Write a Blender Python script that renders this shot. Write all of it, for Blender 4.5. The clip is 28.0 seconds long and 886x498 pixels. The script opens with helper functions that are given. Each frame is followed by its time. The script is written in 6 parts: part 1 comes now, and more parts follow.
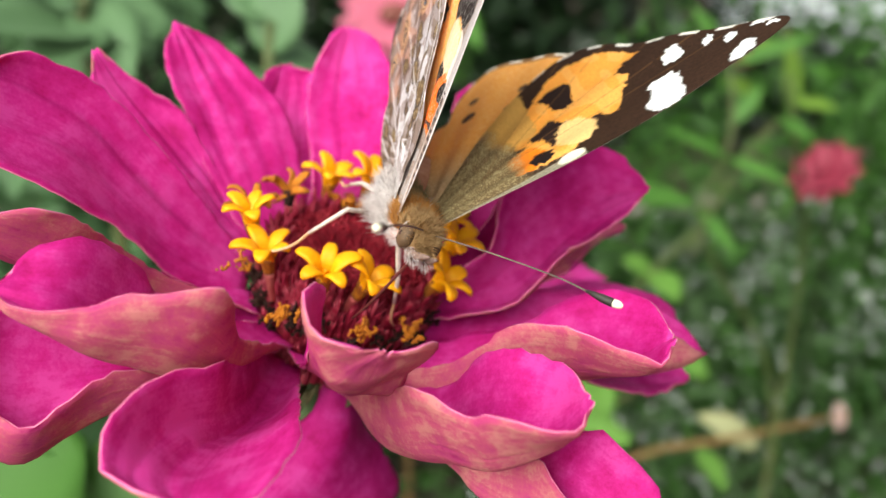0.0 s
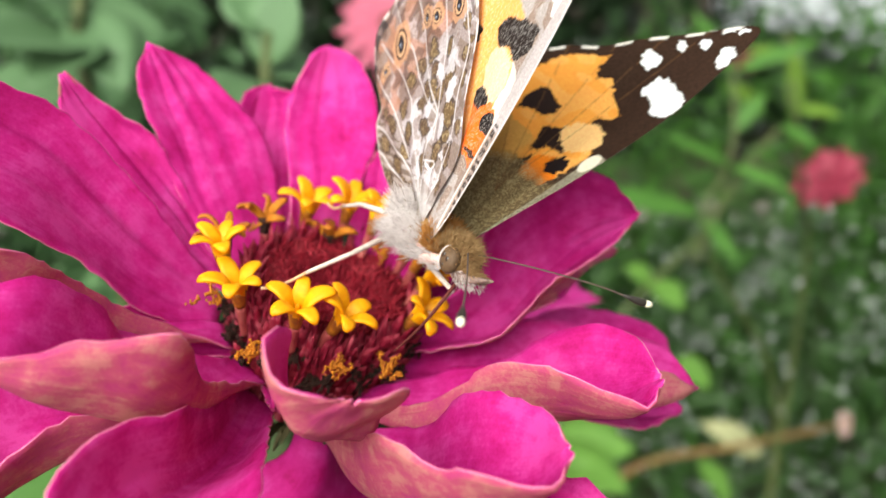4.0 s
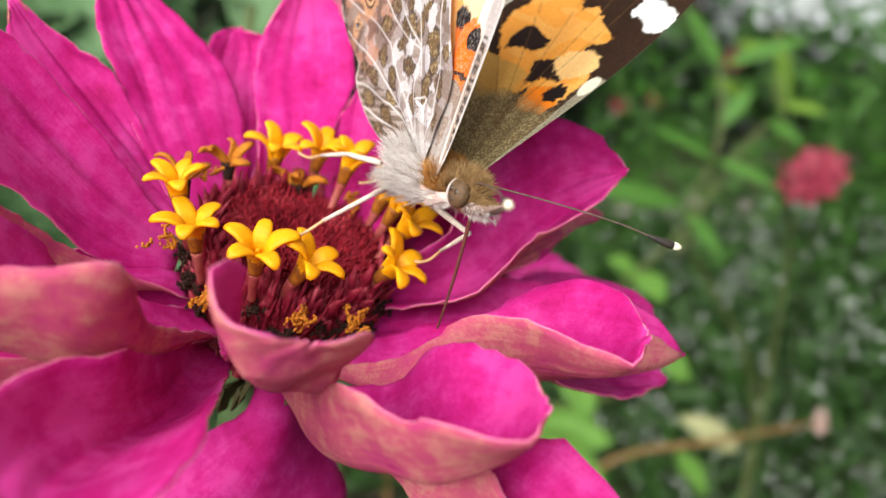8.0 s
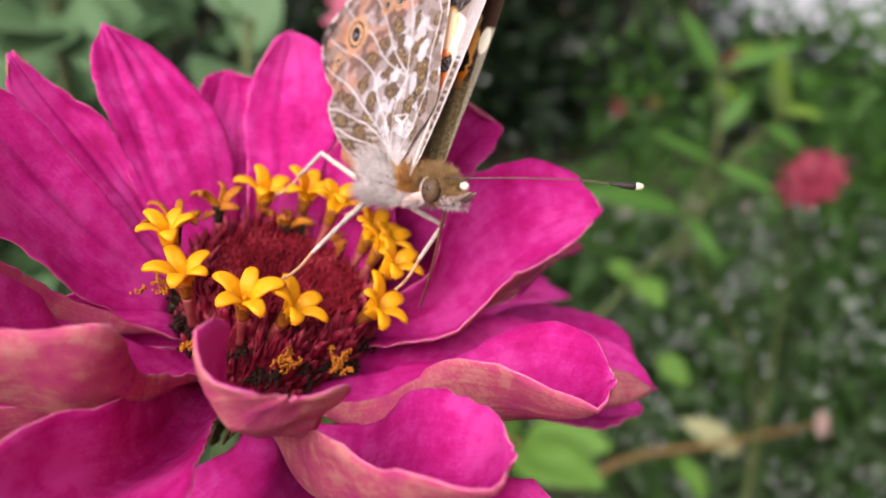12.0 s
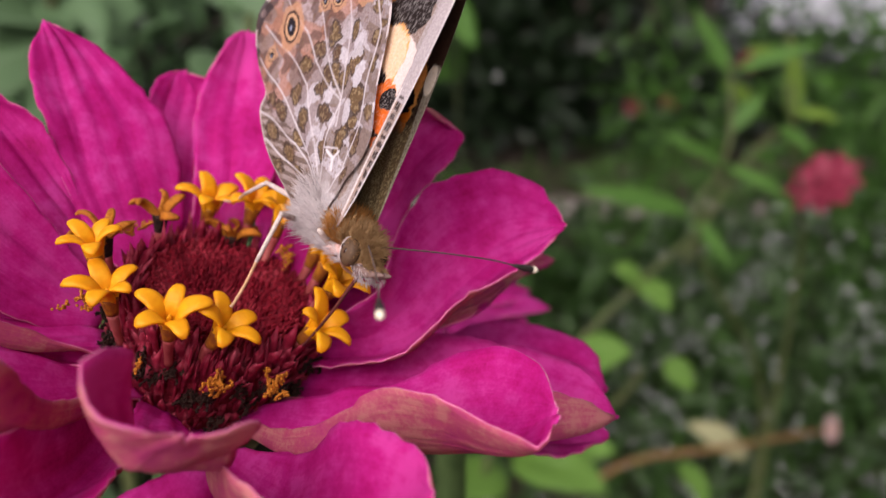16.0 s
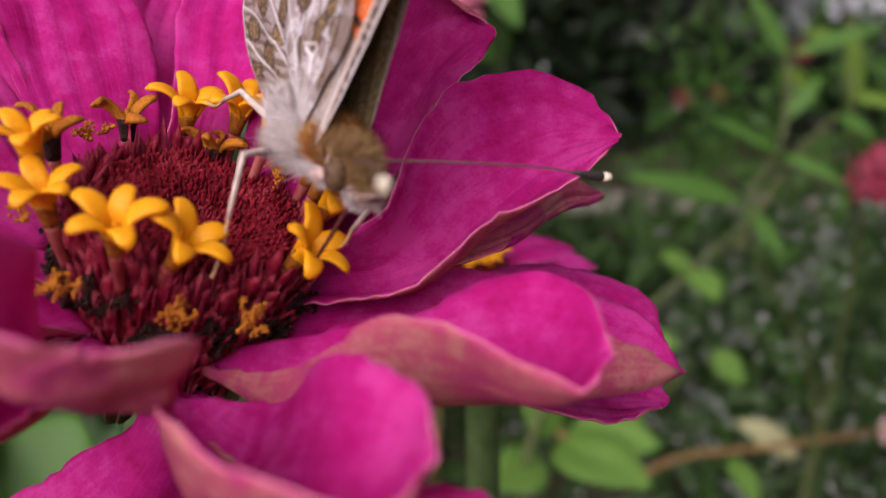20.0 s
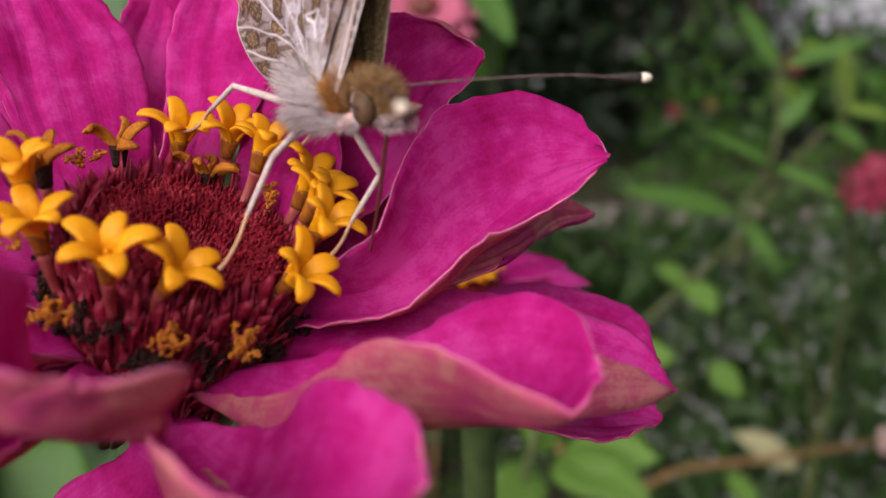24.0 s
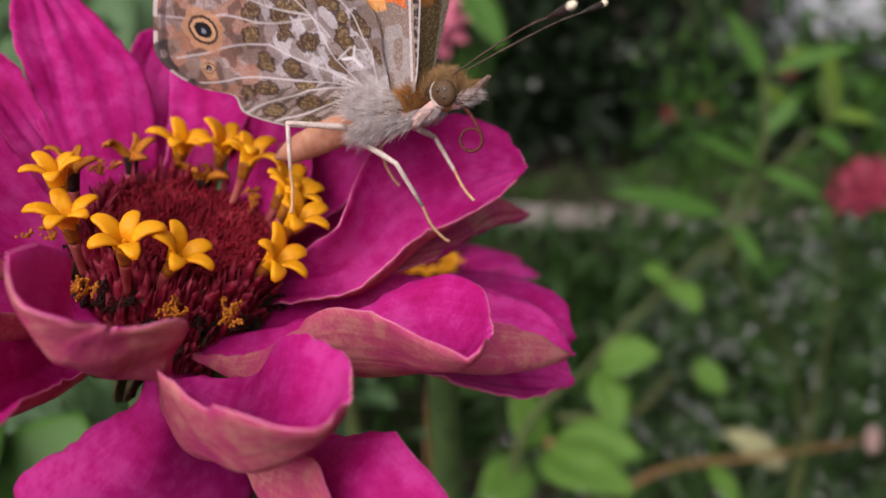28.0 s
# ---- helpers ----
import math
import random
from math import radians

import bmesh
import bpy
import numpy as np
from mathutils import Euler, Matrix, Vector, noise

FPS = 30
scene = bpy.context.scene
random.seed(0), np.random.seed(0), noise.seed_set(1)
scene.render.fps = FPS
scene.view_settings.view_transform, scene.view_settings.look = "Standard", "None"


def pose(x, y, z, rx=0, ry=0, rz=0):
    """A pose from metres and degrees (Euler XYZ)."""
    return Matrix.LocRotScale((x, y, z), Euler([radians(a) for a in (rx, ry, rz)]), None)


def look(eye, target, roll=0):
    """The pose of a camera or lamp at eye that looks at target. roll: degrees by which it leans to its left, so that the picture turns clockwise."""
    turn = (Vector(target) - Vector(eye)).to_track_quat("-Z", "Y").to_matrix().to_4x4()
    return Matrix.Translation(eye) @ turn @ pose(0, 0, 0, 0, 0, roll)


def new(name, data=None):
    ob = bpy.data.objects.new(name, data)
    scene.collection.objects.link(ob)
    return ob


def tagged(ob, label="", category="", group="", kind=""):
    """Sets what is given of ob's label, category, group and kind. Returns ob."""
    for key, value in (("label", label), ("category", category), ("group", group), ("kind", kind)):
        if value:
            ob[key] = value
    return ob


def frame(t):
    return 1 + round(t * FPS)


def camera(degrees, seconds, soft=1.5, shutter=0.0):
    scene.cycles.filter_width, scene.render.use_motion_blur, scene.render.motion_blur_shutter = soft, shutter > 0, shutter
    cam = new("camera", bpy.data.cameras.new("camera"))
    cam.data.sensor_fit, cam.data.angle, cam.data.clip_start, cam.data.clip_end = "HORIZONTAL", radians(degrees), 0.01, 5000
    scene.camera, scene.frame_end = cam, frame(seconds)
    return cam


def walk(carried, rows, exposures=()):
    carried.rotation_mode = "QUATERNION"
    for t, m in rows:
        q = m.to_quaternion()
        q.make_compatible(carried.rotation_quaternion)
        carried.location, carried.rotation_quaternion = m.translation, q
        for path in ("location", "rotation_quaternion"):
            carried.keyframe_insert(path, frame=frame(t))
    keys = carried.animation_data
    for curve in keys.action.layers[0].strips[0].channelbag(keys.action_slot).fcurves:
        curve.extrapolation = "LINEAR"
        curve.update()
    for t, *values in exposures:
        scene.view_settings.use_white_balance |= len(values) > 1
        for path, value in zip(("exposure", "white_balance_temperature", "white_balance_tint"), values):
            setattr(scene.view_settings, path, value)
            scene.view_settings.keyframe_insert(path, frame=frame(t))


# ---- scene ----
# World in metres. The flower's disc sits at FC, 0.75 m above the ground; flower and butterfly are laid out in millimetres from it.
MM = 0.001
FC = Vector((0.0, 0.0, 0.75))
SECONDS = 28.0

cam = camera(53.66, SECONDS)
cam.data.dof.use_dof = True
cam.data.dof.focus_distance = 0.062
cam.data.dof.aperture_fstop = 30.0
PATH = [
    (0, (0.01105, -0.06925, 0.77899), (0.00960, 0.02224, 0.73866), -1.77),
    (0.5, (0.01193, -0.06865, 0.77791), (0.01050, 0.02292, 0.73775), -1.94),
    (1, (0.01397, -0.06833, 0.77871), (0.01246, 0.02328, 0.73864), -2.01),
    (1.5, (0.01423, -0.06819, 0.77874), (0.01278, 0.02350, 0.73886), -2.24),
    (2, (0.01456, -0.06777, 0.77923), (0.01298, 0.02390, 0.73929), -2.12),
    (2.5, (0.01463, -0.06696, 0.77907), (0.01296, 0.02479, 0.73932), -2.36),
    (3, (0.01372, -0.06766, 0.77951), (0.01201, 0.02411, 0.73982), -2.37),
    (3.5, (0.01304, -0.06708, 0.78003), (0.01122, 0.02471, 0.74041), -2.33),
    (5.5, (0.01329, -0.06130, 0.77669), (0.01245, 0.03020, 0.73637), -0.30),
    (6, (0.01461, -0.06219, 0.77636), (0.01413, 0.02929, 0.73597), -0.12),
    (6.5, (0.01371, -0.06177, 0.77637), (0.01336, 0.02965, 0.73586), 0.13),
    (7, (0.01376, -0.06221, 0.77625), (0.01358, 0.02915, 0.73561), 0.17),
    (7.5, (0.01368, -0.06270, 0.77564), (0.01361, 0.02868, 0.73503), 0.04),
    (8, (0.01365, -0.06237, 0.77466), (0.01365, 0.02899, 0.73399), 0.00),
    (8.5, (0.01446, -0.06279, 0.77545), (0.01440, 0.02860, 0.73486), -0.15),
    (9, (0.01454, -0.06275, 0.77485), (0.01452, 0.02865, 0.73426), -0.23),
    (9.5, (0.01452, -0.06302, 0.77569), (0.01450, 0.02838, 0.73511), -0.31),
    (10, (0.01495, -0.06341, 0.77453), (0.01496, 0.02803, 0.73405), -0.43),
    (10.5, (0.01529, -0.06292, 0.77465), (0.01521, 0.02854, 0.73422), -0.60),
    (11, (0.01378, -0.06271, 0.77735), (0.01370, 0.02867, 0.73673), -0.39),
    (11.5, (0.01505, -0.06325, 0.77793), (0.01483, 0.02814, 0.73733), -0.43),
    (12, (0.01551, -0.06397, 0.77890), (0.01521, 0.02749, 0.73845), -0.49),
    (12.5, (0.01511, -0.06427, 0.78004), (0.01483, 0.02720, 0.73961), -0.36),
    (14.5, (0.01651, -0.06105, 0.77924), (0.01648, 0.03052, 0.73905), -0.08),
    (15, (0.01581, -0.06037, 0.77880), (0.01590, 0.03119, 0.73860), 0.01),
    (15.5, (0.01890, -0.05945, 0.77899), (0.01860, 0.03203, 0.73861), 0.14),
    (16, (0.02054, -0.05917, 0.77853), (0.01881, 0.03210, 0.73771), 0.02),
    (16.5, (0.02100, -0.05878, 0.77754), (0.01670, 0.03201, 0.73585), -0.16),
    (17, (0.02164, -0.05723, 0.77517), (0.01533, 0.03318, 0.73291), -0.35),
    (17.5, (0.02266, -0.05672, 0.77368), (0.01544, 0.03353, 0.73121), -0.43),
    (18, (0.02162, -0.05416, 0.77281), (0.01432, 0.03601, 0.73020), -0.14),
    (18.5, (0.02100, -0.05303, 0.77146), (0.01375, 0.03728, 0.72913), -0.25),
    (19, (0.02185, -0.05156, 0.77018), (0.01455, 0.03878, 0.72792), -0.15),
    (19.5, (0.02247, -0.05012, 0.76899), (0.01545, 0.04039, 0.72705), -0.25),
    (20, (0.02171, -0.04886, 0.76795), (0.01501, 0.04193, 0.72656), -0.56),
    (20.5, (0.02050, -0.04786, 0.76678), (0.01397, 0.04307, 0.72567), -0.57),
    (21, (0.02002, -0.04644, 0.76497), (0.01355, 0.04473, 0.72439), -0.96),
    (21.5, (0.01869, -0.04626, 0.76505), (0.01215, 0.04502, 0.72473), -0.98),
    (23.5, (0.02130, -0.04672, 0.76676), (0.01489, 0.04471, 0.72677), -1.04),
    (24, (0.02204, -0.04894, 0.76844), (0.01578, 0.04258, 0.72864), -1.19),
    (24.5, (0.02376, -0.04919, 0.76905), (0.01753, 0.04234, 0.72926), -1.11),
    (25, (0.02331, -0.04903, 0.77019), (0.01728, 0.04251, 0.73039), -1.12),
    (25.5, (0.02344, -0.05137, 0.77025), (0.01753, 0.04024, 0.73059), -1.20),
    (26, (0.02357, -0.05378, 0.77200), (0.01761, 0.03774, 0.73216), -0.96),
    (26.5, (0.02462, -0.05638, 0.77178), (0.01862, 0.03517, 0.73200), -1.02),
    (27, (0.02530, -0.05714, 0.77245), (0.01940, 0.03447, 0.73279), -1.22),
    (27.5, (0.02464, -0.06066, 0.77267), (0.01876, 0.03094, 0.73301), -1.01),
    (28, (0.02715, -0.06219, 0.77353), (0.02101, 0.02937, 0.73378), -0.88),
]
walk(cam, [(t, look(eye, target, roll)) for t, eye, target, roll in PATH],
     [(0, 0.85, 6450, 3), (3, 0.90, 6450, 3), (9, 0.78, 6450, 6), (11, 0.70, 6450, 14), (12.5, 0.50, 6450, 22), (15, 0.15, 6450, 26), (17, 0.12, 6450, 28), (21.5, 0.09, 6450, 28), (28, 0.0, 6450, 22)])

# ---- light: open shade under a bright, hazy sky ----
world = bpy.data.worlds.new("sky")
scene.world = world
world.use_nodes = True
wt = world.node_tree
sky = wt.nodes.new("ShaderNodeTexSky")
sky.sky_type, sky.sun_disc = "NISHITA", False
sky.sun_elevation, sky.sun_rotation = radians(43), radians(-150)
sky.air_density, sky.dust_density, sky.ozone_density = 1.0, 8.0, 0.6
wt.nodes["Background"].inputs["Strength"].default_value = 0.085
haze = wt.nodes.new("ShaderNodeHueSaturation")
haze.inputs["Saturation"].default_value = 0.3
wt.links.new(sky.outputs[0], haze.inputs["Color"])
wt.links.new(haze.outputs[0], wt.nodes["Background"].inputs[0])
sun = new("sun", bpy.data.lights.new("sun", "SUN"))
sun.data.energy, sun.data.angle, sun.data.color = 3.3, radians(85), (1.0, 0.97, 0.93)
sun.matrix_world = look((-1.5, -2.6, 2.8), (0, 0, 0))

# ---- materials ----
def material(name, rough=0.6, spec=0.3, **more):
    m = bpy.data.materials.new(name)
    m.use_nodes = True
    b = m.node_tree.nodes["Principled BSDF"]
    b.inputs["Roughness"].default_value = rough
    b.inputs["Specular IOR Level"].default_value = spec
    for key, value in more.items():
        b.inputs[key.replace("_", " ")].default_value = value
    return m, m.node_tree, b


def node(tree, kind, **props):
    n = tree.nodes.new(kind)
    for key, value in props.items():
        if key in n.inputs:
            n.inputs[key].default_value = value
        else:
            setattr(n, key, value)
    return n


def ramp(tree, stops):
    r = tree.nodes.new("ShaderNodeValToRGB")
    e = r.color_ramp.elements
    while len(e) < len(stops):
        e.new(0.5)
    for el, (p, c) in zip(e, stops):
        el.position, el.color = p, (*c, 1)
    return r


def speckled(name, colours, scale, rough=0.6, spec=0.3, bump=0.2, depth=0.0002, stretch=(1, 1, 1), through_light=0.0, fine=4.0, coord="Object"):
    """Colour from two sizes of noise, with relief; through_light lets light pass as through a leaf."""
    m, t, b = material(name, rough, spec)
    co = t.nodes.new("ShaderNodeTexCoord")
    mp = node(t, "ShaderNodeMapping")
    mp.inputs["Scale"].default_value = stretch
    t.links.new(co.outputs[coord], mp.inputs[0])
    n1, n2 = node(t, "ShaderNodeTexNoise", Scale=scale, Detail=4.0), node(t, "ShaderNodeTexNoise", Scale=scale * fine, Detail=5.0)
    t.links.new(mp.outputs[0], n1.inputs["Vector"])
    t.links.new(mp.outputs[0], n2.inputs["Vector"])
    mix = node(t, "ShaderNodeMath", operation="MULTIPLY_ADD")
    mix.inputs[1].default_value = 0.4
    half = node(t, "ShaderNodeMath", operation="MULTIPLY")
    half.inputs[1].default_value = 0.6
    t.links.new(n1.outputs["Fac"], half.inputs[0])
    t.links.new(n2.outputs["Fac"], mix.inputs[0])
    t.links.new(half.outputs[0], mix.inputs[2])
    k = len(colours)
    r = ramp(t, [(0.3 + 0.4 * i / max(1, k - 1), c) for i, c in enumerate(colours)])
    t.links.new(mix.outputs[0], r.inputs[0])
    t.links.new(r.outputs[0], b.inputs["Base Color"])
    bm_ = node(t, "ShaderNodeBump", Strength=bump, Distance=depth)
    t.links.new(n2.outputs["Fac"], bm_.inputs["Height"])
    t.links.new(bm_.outputs[0], b.inputs["Normal"])
    if through_light:
        tr = node(t, "ShaderNodeBsdfTranslucent")
        t.links.new(r.outputs[0], tr.inputs["Color"])
        ms = node(t, "ShaderNodeMixShader")
        ms.inputs[0].default_value = through_light
        out = t.nodes["Material Output"]
        t.links.new(b.outputs[0], ms.inputs[1])
        t.links.new(tr.outputs[0], ms.inputs[2])
        t.links.new(ms.outputs[0], out.inputs["Surface"])
    return m


def petal_material(name, colours, through_light, bump):
    """Petal skin: blotches, long veins and fine grain mixed into one colour run, with light passing through."""
    m, t, b = material(name, 0.6, 0.09)
    co = t.nodes.new("ShaderNodeTexCoord")
    mp = node(t, "ShaderNodeMapping")
    mp.inputs["Scale"].default_value = (1.3, 15.0, 1.0)
    t.links.new(co.outputs["UV"], mp.inputs[0])
    total = None
    heights = []
    for source, scale, detail, weight in ((mp.outputs[0], 2.2, 4.0, 0.17), (co.outputs["Object"], 130.0, 3.0, 0.45), (co.outputs["Object"], 700.0, 5.0, 0.32), (co.outputs["Object"], 4200.0, 3.0, 0.14)):
        n = node(t, "ShaderNodeTexNoise", Scale=scale, Detail=detail, Roughness=0.6)
        t.links.new(source, n.inputs["Vector"])
        a = node(t, "ShaderNodeMath", operation="MULTIPLY_ADD")
        a.inputs[1].default_value, a.inputs[2].default_value = weight, 0.0
        t.links.new(n.outputs["Fac"], a.inputs[0])
        if total is not None:
            t.links.new(total, a.inputs[2])
        total = a.outputs[0]
        heights.append(n.outputs["Fac"])
    k = len(colours)
    r = ramp(t, [(0.385 + 0.22 * i / (k - 1), c) for i, c in enumerate(colours)])
    t.links.new(total, r.inputs[0])
    t.links.new(r.outputs[0], b.inputs["Base Color"])
    normal = None
    for height, depth in ((heights[0], 0.0001), (heights[2], 0.00016), (heights[3], 0.00003)):
        bp = node(t, "ShaderNodeBump", Strength=bump, Distance=depth)
        t.links.new(height, bp.inputs["Height"])
        if normal is not None:
            t.links.new(normal, bp.inputs["Normal"])
        normal = bp.outputs[0]
    t.links.new(normal, b.inputs["Normal"])
    tr = node(t, "ShaderNodeBsdfTranslucent")
    passed = node(t, "ShaderNodeMix", data_type="RGBA", blend_type="MULTIPLY")
    passed.inputs[0].default_value = 1.0
    passed.inputs[7].default_value = (1.25, 0.6, 0.5, 1)
    t.links.new(r.outputs[0], passed.inputs[6])
    t.links.new(passed.outputs[2], tr.inputs["Color"])
    ms = node(t, "ShaderNodeMixShader")
    ms.inputs[0].default_value = through_light
    t.links.new(b.outputs[0], ms.inputs[1])
    t.links.new(tr.outputs[0], ms.inputs[2])
    t.links.new(ms.outputs[0], t.nodes["Material Output"].inputs["Surface"])
    return m


PETAL_TOP = petal_material("petal_top", [(0.34, 0.005, 0.092), (0.47, 0.010, 0.172), (0.54, 0.019, 0.230), (0.61, 0.050, 0.310)], 0.36, 0.5)
PETAL_UNDER = petal_material("petal_underside", [(0.33, 0.012, 0.12), (0.43, 0.05, 0.16), (0.46, 0.08, 0.15), (0.51, 0.18, 0.18)], 0.25, 0.9)
PETAL_RIM = speckled("petal_rim", [(0.55, 0.09, 0.24), (0.65, 0.20, 0.31)], 900, 0.5, 0.2, 0.3, 0.0001)
FLORET_YELLOW = speckled("floret_yellow", [(0.79, 0.29, 0.001), (0.90, 0.46, 0.003)], 420, 0.5, 0.3, 0.5, 0.00012, through_light=0.25)
FLORET_TUBE = speckled("floret_tube", [(0.28, 0.03, 0.04), (0.46, 0.10, 0.09), (0.58, 0.20, 0.17)], 300, 0.45, 0.3, 0.3, 0.0001, (1, 1, 0.3), 0.4)
FLORET_CUP = speckled("floret_cup", [(0.17, 0.045, 0.016), (0.32, 0.10, 0.012), (0.58, 0.23, 0.008)], 900, 0.5, 0.3, 0.4, 0.0001, (1, 1, 0.3), 0.25)
BRACT = speckled("bract_olive", [(0.03, 0.035, 0.012), (0.10, 0.07, 0.03)], 300, 0.7, 0.2, 0.5, 0.0002)
WITHERED = speckled("floret_withered", [(0.25, 0.07, 0.01), (0.55, 0.20, 0.01)], 700, 0.7, 0.2, 0.8, 0.0002)
BROWN_DRY = speckled("dry_brown", [(0.010, 0.005, 0.004), (0.05, 0.02, 0.012)], 900, 0.8, 0.2, 1.0, 0.0003)
CHAFF = speckled("crimson_chaff", [(0.11, 0.003, 0.009), (0.24, 0.008, 0.020), (0.42, 0.055, 0.075)], 260, 0.7, 0.15, 0.8, 0.0002, through_light=0.25)
CHAFF_FLANK = speckled("flank_chaff", [(0.17, 0.006, 0.018), (0.36, 0.018, 0.05), (0.58, 0.12, 0.16)], 320, 0.5, 0.3, 0.8, 0.0002, through_light=0.4)
DISC_RED = speckled("disc_crimson", [(0.10, 0.003, 0.009), (0.22, 0.008, 0.020)], 600, 0.7, 0.2, 1.0, 0.0004)
STEM_GREEN = speckled("stem_green", [(0.03, 0.06, 0.015), (0.08, 0.13, 0.04)], 120, 0.6, 0.3, 0.3, 0.0002)

# ---- building helpers ----
def part(name, bm, mats, parent=None, label="", smooth=True):
    """Links a bmesh as one mesh object, under a thing or a part where one is given."""
    me = bpy.data.meshes.new(name)
    if smooth:
        for f in bm.faces:
            f.smooth = True
    bm.to_mesh(me)
    bm.free()
    for m in mats if isinstance(mats, (list, tuple)) else [mats]:
        me.materials.append(m)
    ob = new(name, me)
    if parent is not None:
        ob.parent = parent
    if label:
        tagged(ob, label)
    return ob


def shared(name, me, parent, m=None):
    ob = new(name, me)
    ob.parent = parent
    if m is not None:
        ob.matrix_basis = m
    return ob


def spline(points, k):
    """k points evenly along a smooth curve through the given ones."""
    p = [Vector(q) for q in points]
    if len(p) == 2:
        return [p[0].lerp(p[1], i / (k - 1)) for i in range(k)]
    ext = [2 * p[0] - p[1]] + p + [2 * p[-1] - p[-2]]
    fine = []
    for i in range(1, len(ext) - 2):
        a, b, c, d = ext[i - 1:i + 3]
        for s in range(12):
            u = s / 12
            fine.append(0.5 * (2 * b + (c - a) * u + (2 * a - 5 * b + 4 * c - d) * u * u + (3 * b - a - 3 * c + d) * u ** 3))
    fine.append(p[-1])
    run = [0.0]
    for a, b in zip(fine, fine[1:]):
        run.append(run[-1] + (b - a).length)
    out, j = [], 0
    for i in range(k):
        want = run[-1] * i / (k - 1)
        while j < len(run) - 2 and run[j + 1] < want:
            j += 1
        span = run[j + 1] - run[j] or 1e-9
        out.append(fine[j].lerp(fine[j + 1], min(1.0, (want - run[j]) / span)))
    return out


def tube(bm, points, radii, sides=8, mat=0, closed=True):
    """A round rod along the points (any unit), with a radius at each."""
    pts = [Vector(p) for p in points]
    rings, up = [], Vector((0.13, 0.21, 0.97))
    for i, p in enumerate(pts):
        d = (pts[min(i + 1, len(pts) - 1)] - pts[max(i - 1, 0)]).normalized()
        a = d.cross(up)
        if a.length < 1e-4:
            a = d.cross(Vector((1, 0, 0)))
        a.normalize()
        b = d.cross(a)
        up = a.cross(d)
        r = radii[i] if hasattr(radii, "__len__") else radii
        rings.append([bm.verts.new(p + r * (math.cos(2 * math.pi * s / sides) * a + math.sin(2 * math.pi * s / sides) * b)) for s in range(sides)])
    for q, w in zip(rings, rings[1:]):
        for s in range(sides):
            f = bm.faces.new((q[s], q[(s + 1) % sides], w[(s + 1) % sides], w[s]))
            f.material_index = mat
    if closed:
        bm.faces.new(rings[0][::-1]).material_index = mat
        bm.faces.new(rings[-1]).material_index = mat


def sheet(rows, thick, mats=(0, 1, 2), facing=None, unit=MM, uvname="petal", edge_fine=0.35):
    """A closed thin body over a grid of points: upper face, under face and rim each with a material. facing: a direction that the upper face looks to."""
    bm = bmesh.new()
    uv = bm.loops.layers.uv.new(uvname)
    nu, nv = len(rows), len(rows[0])
    normals = []
    total = Vector()
    for i in range(nu):
        line = []
        for j in range(nv):
            du = rows[min(i + 1, nu - 1)][j] - rows[max(i - 1, 0)][j]
            dv = rows[i][min(j + 1, nv - 1)] - rows[i][max(j - 1, 0)]
            n = du.cross(dv)
            if n.length < 1e-9:
                n = line[-1] if line else (normals[-1][j] if normals else Vector((0, 0, 1)))
            total += n
            line.append(n.normalized())
        normals.append(line)
    flip = -1 if facing is not None and total.dot(Vector(facing)) < 0 else 1
    up, low = [], []
    for i in range(nu):
        a, b = [], []
        for j in range(nv):
            edge = min(i * 1.5, nu - 1 - i, j, nv - 1 - j)
            half = 0.5 * thick * (edge_fine if edge == 0 else 1.0) * flip
            a.append(bm.verts.new((rows[i][j] + normals[i][j] * half) * unit))
            b.append(bm.verts.new((rows[i][j] - normals[i][j] * half) * unit))
        up.append(a)
        low.append(b)

    def quad(vs, coords, mat):
        f = bm.faces.new(vs)
        f.material_index = mat
        for loop, c in zip(f.loops, coords):
            loop[uv].uv = c

    for i in range(nu - 1):
        for j in range(nv - 1):
            idx = [(i, j), (i + 1, j), (i + 1, j + 1), (i, j + 1)]
            co = [(a / (nu - 1), b / (nv - 1)) for a, b in idx]
            order = idx if flip > 0 else idx[::-1]
            cord = co if flip > 0 else co[::-1]
            quad([up[a][b] for a, b in order], cord, mats[0])
            quad([low[a][b] for a, b in order[::-1]], cord[::-1], mats[1])
    loop_idx = [(i, 0) for i in range(nu)] + [(nu - 1, j) for j in range(1, nv)] + [(i, nv - 1) for i in range(nu - 2, -1, -1)] + [(0, j) for j in range(nv - 2, 0, -1)]
    for (a, b), (c, d) in zip(loop_idx, loop_idx[1:] + loop_idx[:1]):
        vs = [up[a][b], low[a][b], low[c][d], up[c][d]]
        quad(vs if flip > 0 else vs[::-1], [(a / (nu - 1), b / (nv - 1))] * 4, mats[2])
    return bm


# ---- the zinnia ----
AXIS = Vector((0.35, -0.12, 0.93)).normalized()
DISC = Vector((2.9, 3.0, -0.9))
SIDE = AXIS.cross(Vector((0, 1, 0))).normalized()
AWAY = AXIS.cross(SIDE).normalized()
if AWAY.y < 0:
    SIDE, AWAY = -SIDE, -AWAY


def disc_point(r, angle, h):
    """A place by radius and angle (degrees, from the side axis towards the far side) about the disc's axis, h above its rim, in mm."""
    a = radians(angle)
    return DISC + SIDE * (r * math.cos(a)) + AWAY * (r * math.sin(a)) + AXIS * h


zinnia = new("zinnia_flower")
zinnia.location = FC
tagged(zinnia, "open magenta zinnia with yellow florets round a crimson disc", "flower")


